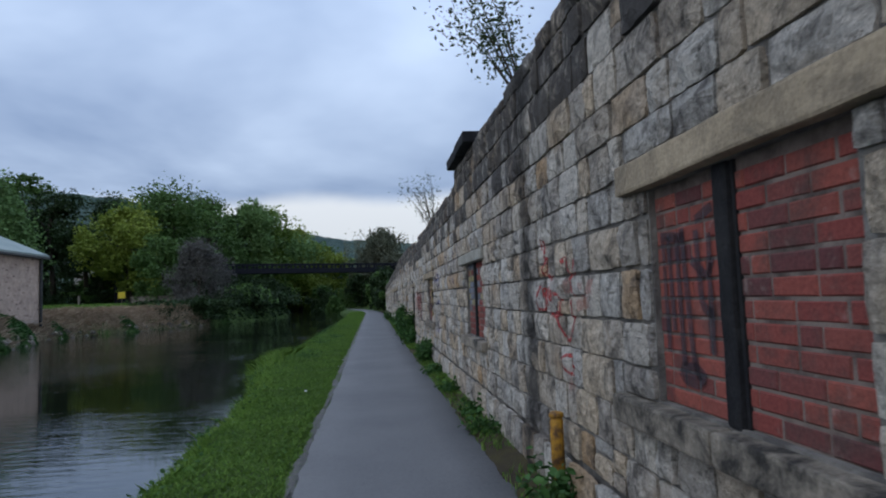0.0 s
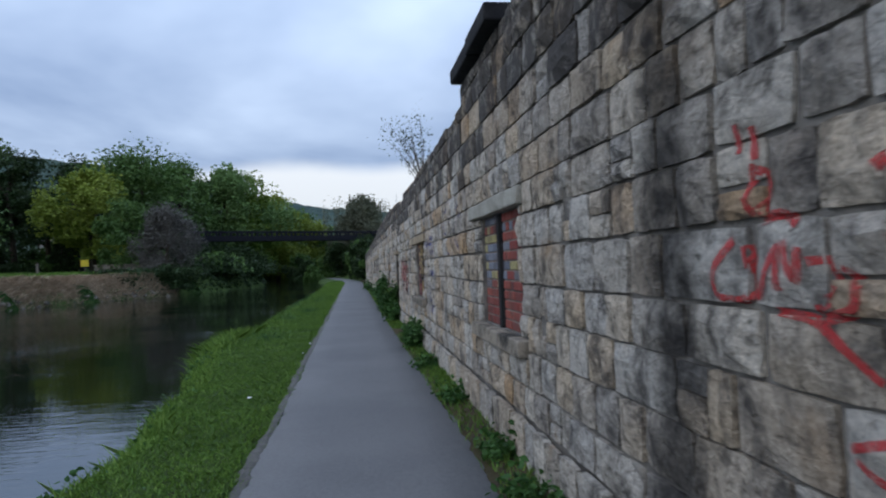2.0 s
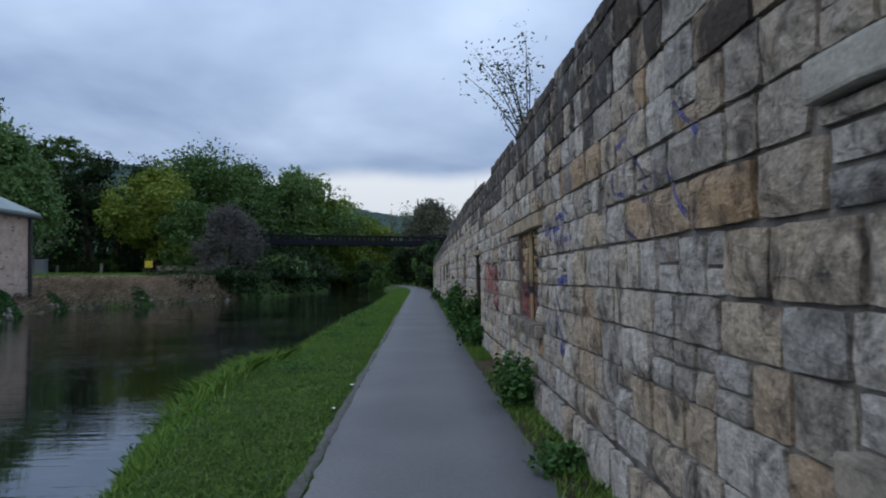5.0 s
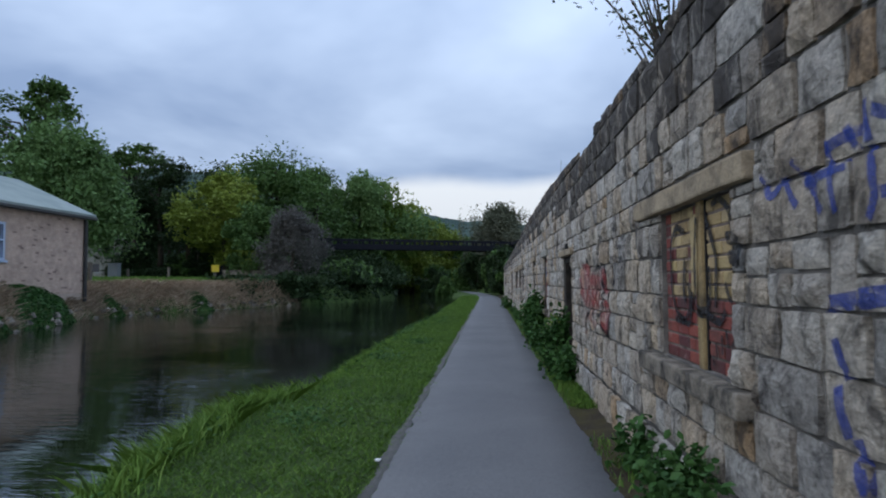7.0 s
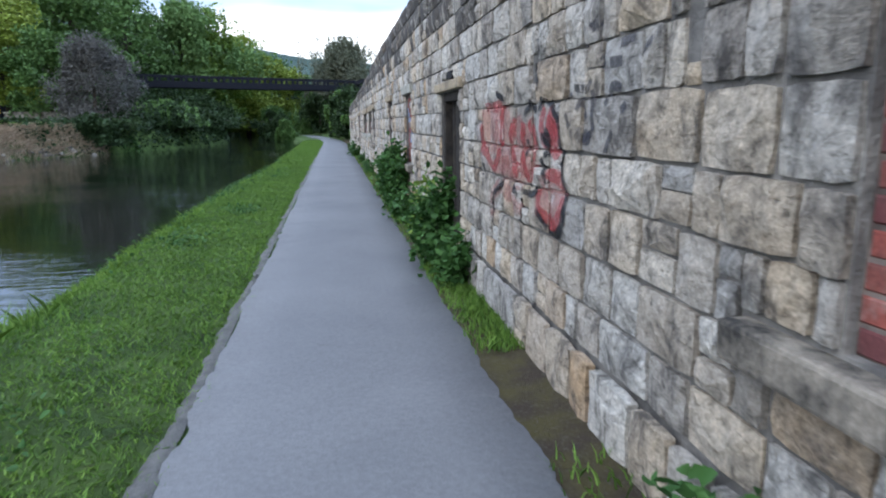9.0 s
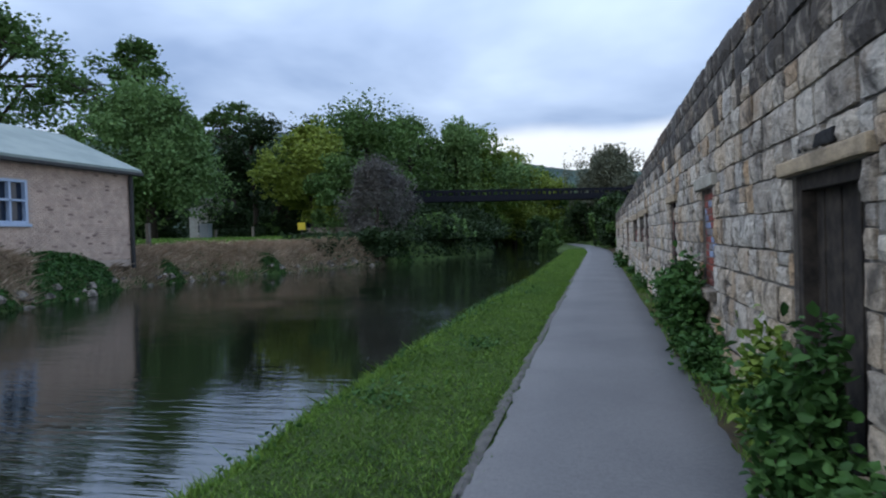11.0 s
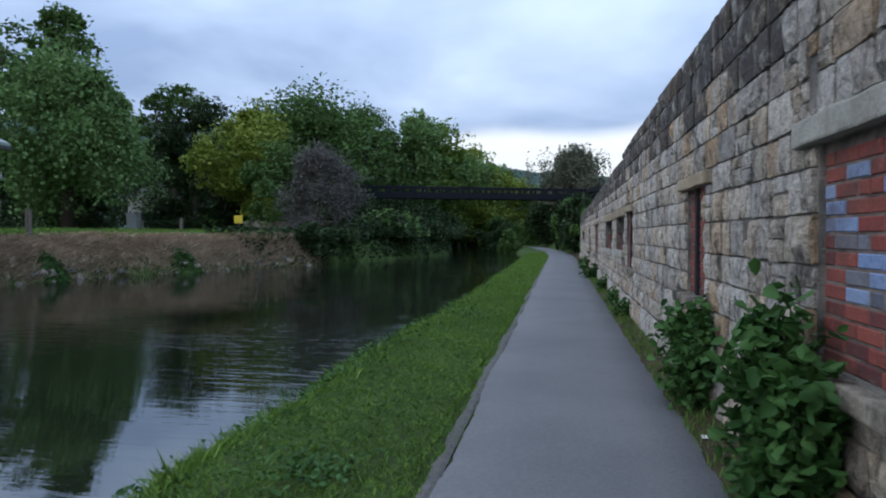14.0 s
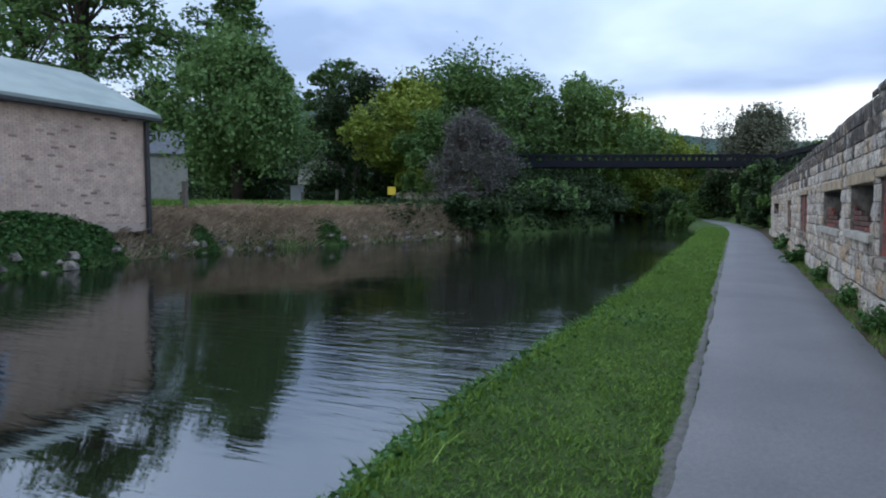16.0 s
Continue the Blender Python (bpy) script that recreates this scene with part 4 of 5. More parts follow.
graffiti("gold bubble lettering outlined in black on brick", [
    ("gold_fill", SPRAY_GOLD, [[(13.04, 1.74), (13.03, 1.3)], [(12.98, 1.72), (12.98, 1.25)]], 0.07, [], 0.006),
    ("black_outline", SPRAY_BLACK, [
        [(13.17, 1.63), (13.34, 1.68), (13.47, 1.57), (13.46, 1.27), (13.36, 1.13), (13.18, 1.09), (13.08, 1.17), (13.11, 1.32)], [(13.17, 1.47), (13.21, 1.27), (13.17, 1.2)], [(12.86, 1.69), (12.9, 1.46), (12.89, 1.18), (12.78, 1.16), (12.72, 1.26), (12.74, 1.41)],
        [(12.78, 1.69), (12.67, 1.54), (12.62, 1.45), (12.65, 1.19)], [(12.68, 1.74), (12.55, 1.76), (12.43, 1.7), (12.37, 1.53), (12.34, 1.4), (12.37, 1.26), (12.44, 1.22), (12.5, 1.32)], [(12.88, 1.16), (12.59, 1.11), (12.5, 1.18)], [(13.39, 1.09), (13.09, 1.07), (13.04, 1.27)]], 0.046, [], 0.012),
    ("small_tag", SPRAY_BLACK, [[(12.71, 0.93), (12.69, 0.88)], [(12.66, 1.0), (12.64, 0.92)], [(12.57, 1.05), (12.56, 0.95)], [(12.51, 1.08), (12.47, 0.99)], [(12.43, 1.11), (12.37, 1.04), (12.43, 1.01)]], 0.03, [], 0.012),
    ("black_smear", SPRAY_BLACK, [[(12.74, 1.81), (12.5, 1.86), (12.3, 1.84)]], 0.08, [(12.18, 1.48, 0.07, 0.09)], 0.04)])
graffiti("black spray lettering on red brick", [("black_paint", SPRAY_FAINT, [[(1.52, 1.62), (1.3, 1.6)], [(1.45, 1.62), (1.43, 1.2)], [(1.32, 1.64), (1.28, 1.1), (1.24, 1.0)], [(1.25, 1.5), (1.12, 1.42), (1.08, 1.5)], [(1.2, 1.66), (1.06, 1.7)], [(1.5, 1.6), (1.49, 1.1)], [(1.37, 1.62), (1.36, 1.05)], [(1.2, 1.62), (1.18, 1.3), (1.1, 1.28)], [(1.1, 1.6), (1.12, 1.12)]], 0.05, [(1.3, 1.02, 0.12, 0.06)], 0.008)])


# ---- plants at the wall foot ----
def leafy_plant(name, at, r, h, n, leaf, material, seed, label, category, group=""):
    """A clump of stems with broad leaves on short stalks."""
    rng = np.random.default_rng(seed)
    root = thing(name, at, label, category, group)
    bm = bmesh.new()
    tips = []
    for i in range(max(7, int(26 * r))):
        a, q = rng.uniform(0, 2 * np.pi), rng.uniform(0, 1) ** 0.6
        foot = Vector((math.cos(a) * r[0] * q * 0.5, math.sin(a) * r[1] * q * 0.6, -0.03)) if isinstance(r, tuple) else Vector((math.cos(a) * r * q * 0.4, math.sin(a) * r * q * 0.6, -0.03))
        head = Vector((foot.x * 1.9, foot.y * 1.8, h * rng.uniform(0.6, 1.0) * (1 - 0.3 * q)))
        mid = foot.lerp(head, 0.5) + Vector((rng.normal() * 0.04, rng.normal() * 0.04, 0))
        tube(bm, [foot, mid, head], [0.008, 0.006, 0.003], 4)
        tips.append((foot, mid, head))
    part("stem", bm, BARK if h > 0.9 else material, root)["kind"] = "stuff"
    pts = []
    for _ in range(n):
        f, m, t = tips[rng.integers(len(tips))]
        s = rng.uniform(0.08, 1.0) ** 0.8
        p = f.lerp(m, s * 2) if s < 0.5 else m.lerp(t, s * 2 - 1)
        pts.append(tuple(p + Vector(rng.normal(size=3)) * leaf * 0.95))
    pts = [(x, y, max(0.02, z)) for x, y, z in pts if at[0] + x < FACE - 0.03]
    part("foliage", leaves_mesh("foliage", pts, leaf, material, rng, 0.6, 1.6, 0.35, True), material, root)["kind"] = "stuff"
    return root


PLANTS = (
    ("shrub", (1.0, 12.55, 0.01), 0.36, 0.52, 1300, 0.06, LEAF_NETTLE, "dark green leafy shrub at the wall foot"),
    ("nettle_clump", (1.08, 13.8, 0.01), 0.2, 0.36, 500, 0.075, LEAF_NETTLE, "nettle clump with toothed green leaves"),
    ("shrub", (1.0, 17.85, 0.01), 0.26, 0.5, 800, 0.08, LEAF_NETTLE, "broad-leaved green weeds beside the doorway"),
    ("shrub", (0.98, 18.5, 0.01), 0.36, 1.06, 1900, 0.08, LEAF_NETTLE, "leafy green shrub before the doorway"),
    ("shrub", (1.02, 19.5, 0.01), 0.27, 0.86, 1400, 0.075, LEAF_LIME, "bright yellow-green shrub before the doorway"),
    ("shrub", (1.04, 21.8, 0.01), 0.26, 0.44, 900, 0.085, LEAF_NETTLE, "dark broad-leaved weeds at the wall"),
    ("shrub", (1.08, 21.2, 0.01), 0.2, 0.28, 500, 0.07, LEAF_NETTLE, "dark broad-leaved weeds at the wall"),
    ("shrub", (0.99, 22.85, 0.01), 0.31, 1.22, 2300, 0.095, LEAF_NETTLE, "tall dark broad-leaved shrub under a blocked window"),
    ("shrub", (1.02, 25.1, 0.01), 0.3, 1.0, 1900, 0.09, LEAF_NETTLE, "dark leafy shrub against the stone wall"),
    ("nettle_clump", (1.02, 31.0, 0), 0.22, 0.34, 420, 0.07, LEAF_NETTLE, "low nettles along the wall foot"),
    ("nettle_clump", (1.02, 33.2, 0), 0.24, 0.32, 420, 0.07, LEAF_NETTLE, "low nettles along the wall foot"),
    ("nettle_clump", (1.02, 36.5, 0), 0.26, 0.34, 420, 0.08, LEAF_NETTLE, "low nettles along the wall foot"),
    ("nettle_clump", (1.0, 41.0, 0), 0.3, 0.4, 500, 0.12, LEAF_NETTLE, "low nettles along the wall foot"),
    ("nettle_clump", (1.0, 47.0, 0), 0.32, 0.45, 500, 0.13, LEAF_NETTLE, "low nettles along the wall foot"),
    ("nettle_clump", (1.02, 2.75, 0.02), 0.22, 0.3, 260, 0.07, LEAF_NETTLE, "small green weed beside the yellow post"),
    ("nettle_clump", (0.96, 5.3, 0), 0.25, 0.16, 220, 0.06, LEAF_NETTLE, "small green weed at the wall foot"),
    ("nettle_clump", (0.96, 6.2, 0), 0.25, 0.16, 220, 0.06, LEAF_NETTLE, "small green weed at the wall foot"),
    ("nettle_clump", (0.98, 8.2, 0), 0.3, 0.14, 260, 0.06, LEAF_NETTLE, "small green weed at the wall foot"),
    ("nettle_clump", (0.98, 10.4, 0), 0.3, 0.16, 260, 0.06, LEAF_NETTLE, "small green weed at the wall foot"),
)
for i, (name, at, r, h, n, leaf, mat, label) in enumerate(PLANTS):
    leafy_plant(name, at, r, h, n, leaf, mat, 40 + i, label, "shrub" if name == "shrub" else "weeds")

# saplings and grass rooted in the wall head
for i, (y, h, lean, n) in enumerate(((4.75, 1.3, -0.36, 1200), (14.15, 1.4, -0.34, 560), (14.5, 0.8, -0.1, 220))):
    rng = np.random.default_rng(70 + i)
    top = wall_top(y)
    root = thing("sapling", (1.4, y, top - 0.05), "thin sapling growing out of the wall top", "sapling")
    bm, pts = bmesh.new(), []
    for s in range(9):
        a = rng.uniform(-1, 1, 2)
        tip = Vector((lean * h + a[0] * 0.35 * h, a[1] * 0.5 * h, h * rng.uniform(0.55, 1)))
        mid = tip * 0.5 + Vector((0.04 * rng.normal(), 0.04 * rng.normal(), 0.1 * h))
        tube(bm, [Vector((0, 0, 0)), mid, tip], [0.012, 0.007, 0.002], 4)
        for q in range(n // 9):
            u = rng.uniform(0.3, 1.05)
            base = mid.lerp(tip, max(0, u * 2 - 1)) if u > 0.5 else mid * (u * 2)
            pts.append(tuple(base + Vector(rng.normal(size=3)) * 0.075 * h))
    part("stem", bm, BARK, root)["kind"] = "stuff"
    part("foliage", leaves_mesh("foliage", pts, 0.055, LEAF_DARK, rng, 0.3, 2.2, 0.2), LEAF_DARK, root)["kind"] = "stuff"
rng = np.random.default_rng(77)
gy_ = rng.uniform(8.6, 48, 420)
pts = [(1.2 + 0.3 * rng.random(), y, wall_top(y) - 0.03) for y in gy_]
tagged(new("wall_grass", blades_mesh("wall_grass", pts, 0.11, 0.008, 0.35, GRASS, rng)), "thin grass on the wall top", "grass", kind="stuff")

rod = thing("aerial_rod", (1.34, 21.2, wall_top(21.2) - 0.06), "thin grey aerial rod standing on the wall top", "rod")
bm = bmesh.new()
tube(bm, [(0, 0, 0), (0, 0, 0.25), (0.01, 0, 0.52)], [0.007, 0.006, 0.005], 6)
part("shaft", bm, GREY_METAL, rod)
bm = bmesh.new()
tube(bm, [(0, 0, 0), (0, 0, 0.07)], [0.022, 0.016], 8)
part("socket", bm, GREY_METAL, rod)

# ---- grass of the near bank ----
rng = np.random.default_rng(11)


def bank_points(n, y0, y1, inner, outer, power=1.0):
    """Points across the bank between the water (0) and the path edge (1)."""
    out = []
    for _ in range(n):
        y = y0 + (y1 - y0) * rng.random() ** power
        e = near_edge(y)
        u = inner + (outer - inner) * rng.random()
        x = e + (-0.80 + bend(y) - e) * u + 0.03 * rng.normal()
        out.append((x, y, ground(x, y) - 0.01))
    return out


tagged(new("turf_grass", blades_mesh("turf_grass", bank_points(150000, 1.5, 38, 0.06, 1.02, 1.1), 0.036, 0.011, 0.8, GRASS, rng)), "short trodden turf on the canal bank", "grass", kind="stuff")
tagged(new("turf_grass", blades_mesh("turf_grass", bank_points(14000, 38, 70, 0.05, 1.0), 0.06, 0.03, 0.5, GRASS, rng)), "short trodden turf on the canal bank", "grass", kind="stuff")
tagged(new("bank_grass", blades_mesh("bank_grass", bank_points(26000, 1.5, 62, -0.04, 0.2), 0.11, 0.011, 0.45, GRASS_TALL, rng)), "long grass fringing the water's edge", "grass", kind="stuff")
pts = []
for y, n in ((7.5, 250), (13.8, 1300), (14.8, 2400), (15.8, 2600), (16.6, 1300), (17.4, 250), (22.0, 500), (23.2, 300), (26.3, 700), (27.4, 500), (30, 400), (33, 700), (36, 500)):
    for _ in range(n):
        yy = y + 0.55 * rng.normal()
        x = near_edge(yy) + 0.2 * abs(rng.normal()) - 0.06
        pts.append((x, yy, max(-0.34, ground(x, yy) - 0.02)))
tagged(new("bank_grass", blades_mesh("bank_grass", pts, np.array([0.24 if 13 < p[1] < 17.2 else 0.15 for p in pts]), 0.014, 0.6, GRASS_TALL, rng)), "tall tufts of bright grass at the water", "grass", kind="stuff")
pts = []
for _ in range(7000):
    y = rng.uniform(1, 36)
    x = near_edge(y) + (-0.95 - near_edge(y)) * rng.uniform(0.1, 1)
    if noise.noise((x * 1.3, y * 1.3, 9)) > 0.05:
        pts.append((x, y, ground(x, y) + 0.025))
weeds = []
for y, n in ((4.6, 60), (6.4, 110), (9.2, 80), (12.6, 160), (14.4, 220), (19.4, 120), (22.3, 190), (24.6, 210), (25.6, 330), (26.4, 360), (27.3, 330), (28.3, 260), (29.6, 300), (31.2, 260), (33.4, 240), (37, 220), (42, 200), (47, 200)):
    for _ in range(n):
        yy = y + 0.4 * rng.normal()
        x = near_edge(yy) + 0.22 * abs(rng.normal()) - 0.02
        weeds.append((x, yy, max(-0.3, ground(x, yy)) + 0.17 * rng.random() ** 1.5))
tagged(new("bank_weeds", leaves_mesh("bank_weeds", weeds, 0.05, LEAF_NETTLE, rng, 0.5, 1.5, 0.2, True)), "leafy weeds overhanging the water's edge", "weeds", kind="stuff")
tagged(new("clover", leaves_mesh("clover", pts, 0.02, LEAF_NETTLE, rng, 0.9, 1.2, 0.0)), "clover and daisies in the turf", "weeds", kind="stuff")
pts = [(rng.uniform(0.8, 1.1), y, 0.0) for y in rng.uniform(1, 45, 5200) if noise.noise((0.4, y * 0.8, 2)) > -0.15]
pts += [(1.12 - 0.16 * abs(rng.normal()), y, 0.0) for y in (*rng.uniform(16.0, 18.6, 2600), *rng.uniform(20.0, 23.2, 1500), *rng.uniform(8.5, 12.5, 1300))]
pts = [p for p in pts if p[0] > 0.78]
tagged(new("verge_grass", blades_mesh("verge_grass", pts, 0.07, 0.010, 0.5, GRASS, rng)), "sparse grass along the wall foot", "grass", kind="stuff")
for y, x, s in ((30.35, -1.5, 0.26), (23.0, -1.5, 0.14), (15.2, -1.7, 0.2), (56.0, -2.5, 0.5), (20.4, -1.9, 0.2)):
    pts = [tuple(np.array([x, y, 0.06]) + rng.normal(size=3) * np.array([s, s, s * 0.3])) for _ in range(170)]
    pts = [(a, b, max(0.01, c)) for a, b, c in pts]
    ob = tagged(new("dock_plant", leaves_mesh("dock_plant", pts, 0.05, LEAF_NETTLE, rng, 0.7, 1.8, 0.1, True)), "dark dock leaves in the bank turf", "weeds", "dock plants on the bank", "stuff")

# litter and leaves on the path verge
for x, y in ((-0.86, 14.0), (-0.9, 12.6), (0.9, 24.2), (-1.2, 9.0)):
    bm = box_bm((-0.02, -0.03, 0), (0.02, 0.03, 0.008), 0.003)
    ob = new("litter", from_bm("litter", bm, WHITE))
    ob.location = (x, y, 0.0)
    tagged(ob, "small white scrap of litter on the verge", "litter", "litter on the verge")

# ---- the yellow post ----
post = thing("marker_post", (1.06, 2.97, 0.03), "short worn yellow-and-brown marker post by the wall", "post")
bm = bmesh.new()
tube(bm, [(0, 0, -0.1), (0, 0, 0.50), (0, 0, 0.53)], [0.045, 0.045, 0.038], 14)
smooth(part("shaft", bm, POST_PAINT, post))
bm = bmesh.new()
tube(bm, [(0, 0, 0.525), (0, 0, 0.55), (0, 0, 0.56)], [0.05, 0.05, 0.035], 14)
smooth(part("cap", bm, POST_PAINT, post, "rounded yellow cap"))

# ---- far bank: dry bracken, ivy and brambles ----
rng = np.random.default_rng(21)


def far_points(n, y0, y1, d0, d1, pick):
    out = []
    while len(out) < n:
        y = rng.uniform(y0, y1)
        d = d0 + (d1 - d0) * rng.random()
        x = far_edge(y) - d
        if pick(x, y):
            out.append((x, y, ground(x, y)))
    return out


def dry_patch(x, y):
    return noise.noise((x * 0.35, y * 0.35, 1)) > (-0.34 if y > 38 else -0.02)


tagged(new("bracken", blades_mesh("bracken", far_points(30000, 22, 57, 0.0, 2.1, dry_patch), 0.26, 0.034, 1.3, DRY, rng)), "flattened dry brown bracken on the far bank", "bracken", kind="stuff")
verts, faces = [], []
for x, y, z in far_points(70, 26, 56, 0.0, 0.35, lambda x, y: True):
    r = rng.uniform(0.08, 0.24)
    z = max(z, -0.42)
    i0 = len(verts)
    for a, b in ((0, 0.9), (1, 0.1), (1, -0.5)):
        for q in range(6):
            u = math.pi * q / 3
            rr = r * (0.45 if a == 0 else 1) * rng.uniform(0.75, 1.2)
            verts.append((x + math.cos(u) * rr, y + math.sin(u) * rr * 1.3, z + b * r * rng.uniform(0.6, 0.9)))
    faces.append(tuple(i0 + q for q in range(6)))
    faces += [(i0 + 6 * a + q, i0 + 6 * a + 6 + q, i0 + 6 * a + 6 + (q + 1) % 6, i0 + 6 * a + (q + 1) % 6) for a in (0, 1) for q in range(6)]
tagged(new("bank_stones", mesh_of("bank_stones", verts, faces, SILL)), "tumbled grey stones along the far waterline", "stones", kind="stuff")
pts = [(x, y, z + 0.16 * rng.random()) for x, y, z in far_points(8000, 22, 60, 0.0, 3.0, lambda x, y: not dry_patch(x, y))]
tagged(new("bramble", leaves_mesh("bramble", pts, 0.15, LEAF_NETTLE, rng, 0.4, 1.4)), "dark ivy and brambles on the far bank", "brambles", kind="stuff")
tagged(new("far_grass", blades_mesh("far_grass", far_points(20000, 26, 75, 1.9, 16, lambda x, y: True), 0.22, 0.05, 0.6, GRASS, rng)), "rough grass behind the far bank", "grass", kind="stuff")
pts = [(x, y, z + 0.5 * rng.random()) for x, y, z in far_points(9000, 52, 108, 0.0, 3.4, lambda x, y: True)]
tagged(new("bramble", leaves_mesh("bramble", pts, 0.3, LEAF_DARK, rng, 0.4, 1.4)), "dark brambles along the far waterline", "brambles", kind="stuff")
for x, y in ((-14.6, 48.2), (-13.9, 49.5), (-14.9, 31.0)):
    ob = new("litter", from_bm("litter", box_bm((-0.12, -0.1, 0), (0.12, 0.1, 0.14), 0.04), WHITE))
    ob.location = (x, y, ground(x, y))
    tagged(ob, "white plastic litter at the far waterline", "litter", "litter on the far bank")


# ---- trees ----
def tree(name, at, top, radius, leaf, material, seed, label, n=5000, trunk=0.25, crown_from=0.3, clumps=26, droop=0.0, gap=0.55, flat=1.0, limbs=9):
    """A tapered trunk with limbs and a crown of leaf clumps with gaps between them."""
    rng = np.random.default_rng(seed)
    x, y = at
    g = ground(x, y)
    h = top - g
    root = thing(name, (x, y, g), label, "tree" if name != "bush" else "bush")
    bm = bmesh.new()
    wob = rng.normal(size=(4, 2)) * trunk * 0.8
    line = [Vector((0, 0, -0.2))] + [Vector((wob[i][0] * i * 0.5, wob[i][1] * i * 0.5, h * 0.8 * (i + 1) / 4)) for i in range(4)]
    tube(bm, line, [trunk * 1.3, trunk, trunk * 0.8, trunk * 0.5, trunk * 0.2], 8)
    heads = []
    for i in range(clumps):
        z = h * (crown_from + (1 - crown_from) * rng.random() ** 0.9)
        u = (z / h - crown_from) / (1 - crown_from)
        prof = max(0.08, math.sin(math.pi * min(1, 0.12 + 0.86 * u)) ** 0.85)
        a, q = rng.uniform(0, 2 * np.pi), rng.random() ** 0.5
        q *= 0.95 + 0.75 * noise.noise((math.cos(a) * 1.3 + seed, math.sin(a) * 1.3, u * 2.5))
        heads.append(Vector((math.cos(a) * radius * prof * q, math.sin(a) * radius * prof * q, z * (h - radius * 0.2) / h)))
    for i in range(min(limbs, clumps)):
        t = heads[i]
        f = line[2].lerp(line[4], rng.uniform(0, 0.7)) if t.z > line[2].z else line[1].lerp(line[2], rng.uniform(0.4, 1))
        tube(bm, [f, f.lerp(t, 0.5) + Vector((0, 0, 0.08 * h)), t], [trunk * 0.4, trunk * 0.24, trunk * 0.06], 5)
    smooth(part("trunk", bm, BARK, root))
    pts = []
    per = int(2.7 * n) // clumps
    for c in heads:
        s = radius * rng.choice((0.18, 0.26, 0.34, 0.46)) * rng.uniform(0.85, 1.15) * gap / 0.55
        v = rng.normal(size=(per, 3))
        v /= np.linalg.norm(v, axis=1)[:, None]
        v *= (rng.uniform(0.25, 1.0, per) ** 0.5)[:, None] * s
        v *= 1 + 0.35 * np.sin(v * 9 / s)
        v[:, 2] *= 0.75 * flat
        if droop:
            v[:, 2] -= droop * s * rng.random(per) ** 2 * 2.2
        pts.append(np.array(c) + v)
    pts = np.concatenate(pts)
    pts = pts[(pts[:, 2] > 0.1) & (pts[:, 2] < h * 1.03)]
    part("crown", leaves_mesh("crown", pts, leaf * 1.0, material, rng, 0.2, 1.5, droop), material, root)["kind"] = "stuff"
    return root


tree("willow_tree", (-37.6, 63.5), 16.0, 6.9, 0.36, LEAF_WILLOW, 1, "drooping light green willow behind the far bank", 17000, 0.4, 0.2, 64, 0.6, 0.4)
tree("maple_tree", (-26.3, 71.9), 12.9, 4.4, 0.32, LEAF_GOLD, 2, "yellow-green maple in new leaf", 8000, 0.28, 0.2, 34)
tree("hawthorn_tree", (-21.0, 66.5), 8.6, 3.6, 0.26, LEAF, 3, "mid-green hawthorn beside the bare bush", 6500, 0.2, 0.06, 30)
tree("bush", (-16.3, 61.5), 7.6, 3.0, 0.15, LEAF_TWIG, 4, "grey twiggy willow bush leaning over the water", 9500, 0.14, 0.0, 44, 0.3, 0.55, 1.2, 20)
tree("oak_tree", (-25.3, 83.4), 17.2, 8.0, 0.38, LEAF, 5, "large dark green oak crown", 10000, 0.5, 0.2, 44)
tree("oak_tree", (-25.0, 100.0), 18.2, 6.5, 0.40, LEAF, 31, "dark green oak standing between two larger crowns", 7000, 0.45, 0.15, 40)
tree("oak_tree", (-36.0, 93.0), 17.4, 6.2, 0.40, LEAF_DARK, 32, "dark oak closing the row behind the field", 6500, 0.45, 0.15, 36)
tree("sycamore_tree", (-19.2, 104.0), 18.0, 7.5, 0.42, LEAF_WILLOW, 6, "broad mid-green sycamore beyond the footbridge", 9000, 0.45, 0.15, 40, 0.2)
tree("ash_tree", (-50.8, 98.3), 22.7, 6.0, 0.40, LEAF, 7, "tall thin ash with an open crown", 4500, 0.35, 0.35, 40, 0, 0.36, 1.0, 22)
tree("ash_tree", (-41.5, 88.0), 18.2, 5.4, 0.36, LEAF_DARK, 8, "dark ash with a bare lower trunk", 6000, 0.35, 0.3, 30)
tree("lime_tree", (-12.2, 126.0), 12.4, 6.2, 0.45, LEAF_GOLD, 9, "yellow-green lime far along the canal", 6500, 0.3, 0.05, 30)
tree("lime_tree", (-17.0, 118.0), 13.5, 6.0, 0.45, LEAF_LIME, 10, "light green lime far along the canal", 6500, 0.3, 0.05, 30)
tree("lime_tree", (-16.0, 107.0), 17.0, 6.0, 0.42, LEAF_LIME, 20, "light green lime beyond the footbridge", 6500, 0.3, 0.05, 34)
tree("lime_tree", (-12.8, 116.0), 15.2, 5.8, 0.42, LEAF_GOLD, 21, "yellow-green lime far along the canal", 6000, 0.3, 0.05, 32)
tree("lime_tree", (-9.6, 128.0), 12.8, 5.4, 0.42, LEAF, 22, "mid-green lime far along the canal", 5000, 0.3, 0.05, 30)
tree("round_tree", (1.7, 102.0), 12.4, 5.4, 0.28, LEAF_GREY, 11, "round grey-green willow beyond the end of the wall", 24000, 0.35, 0.05, 60, 0.2, 0.75)
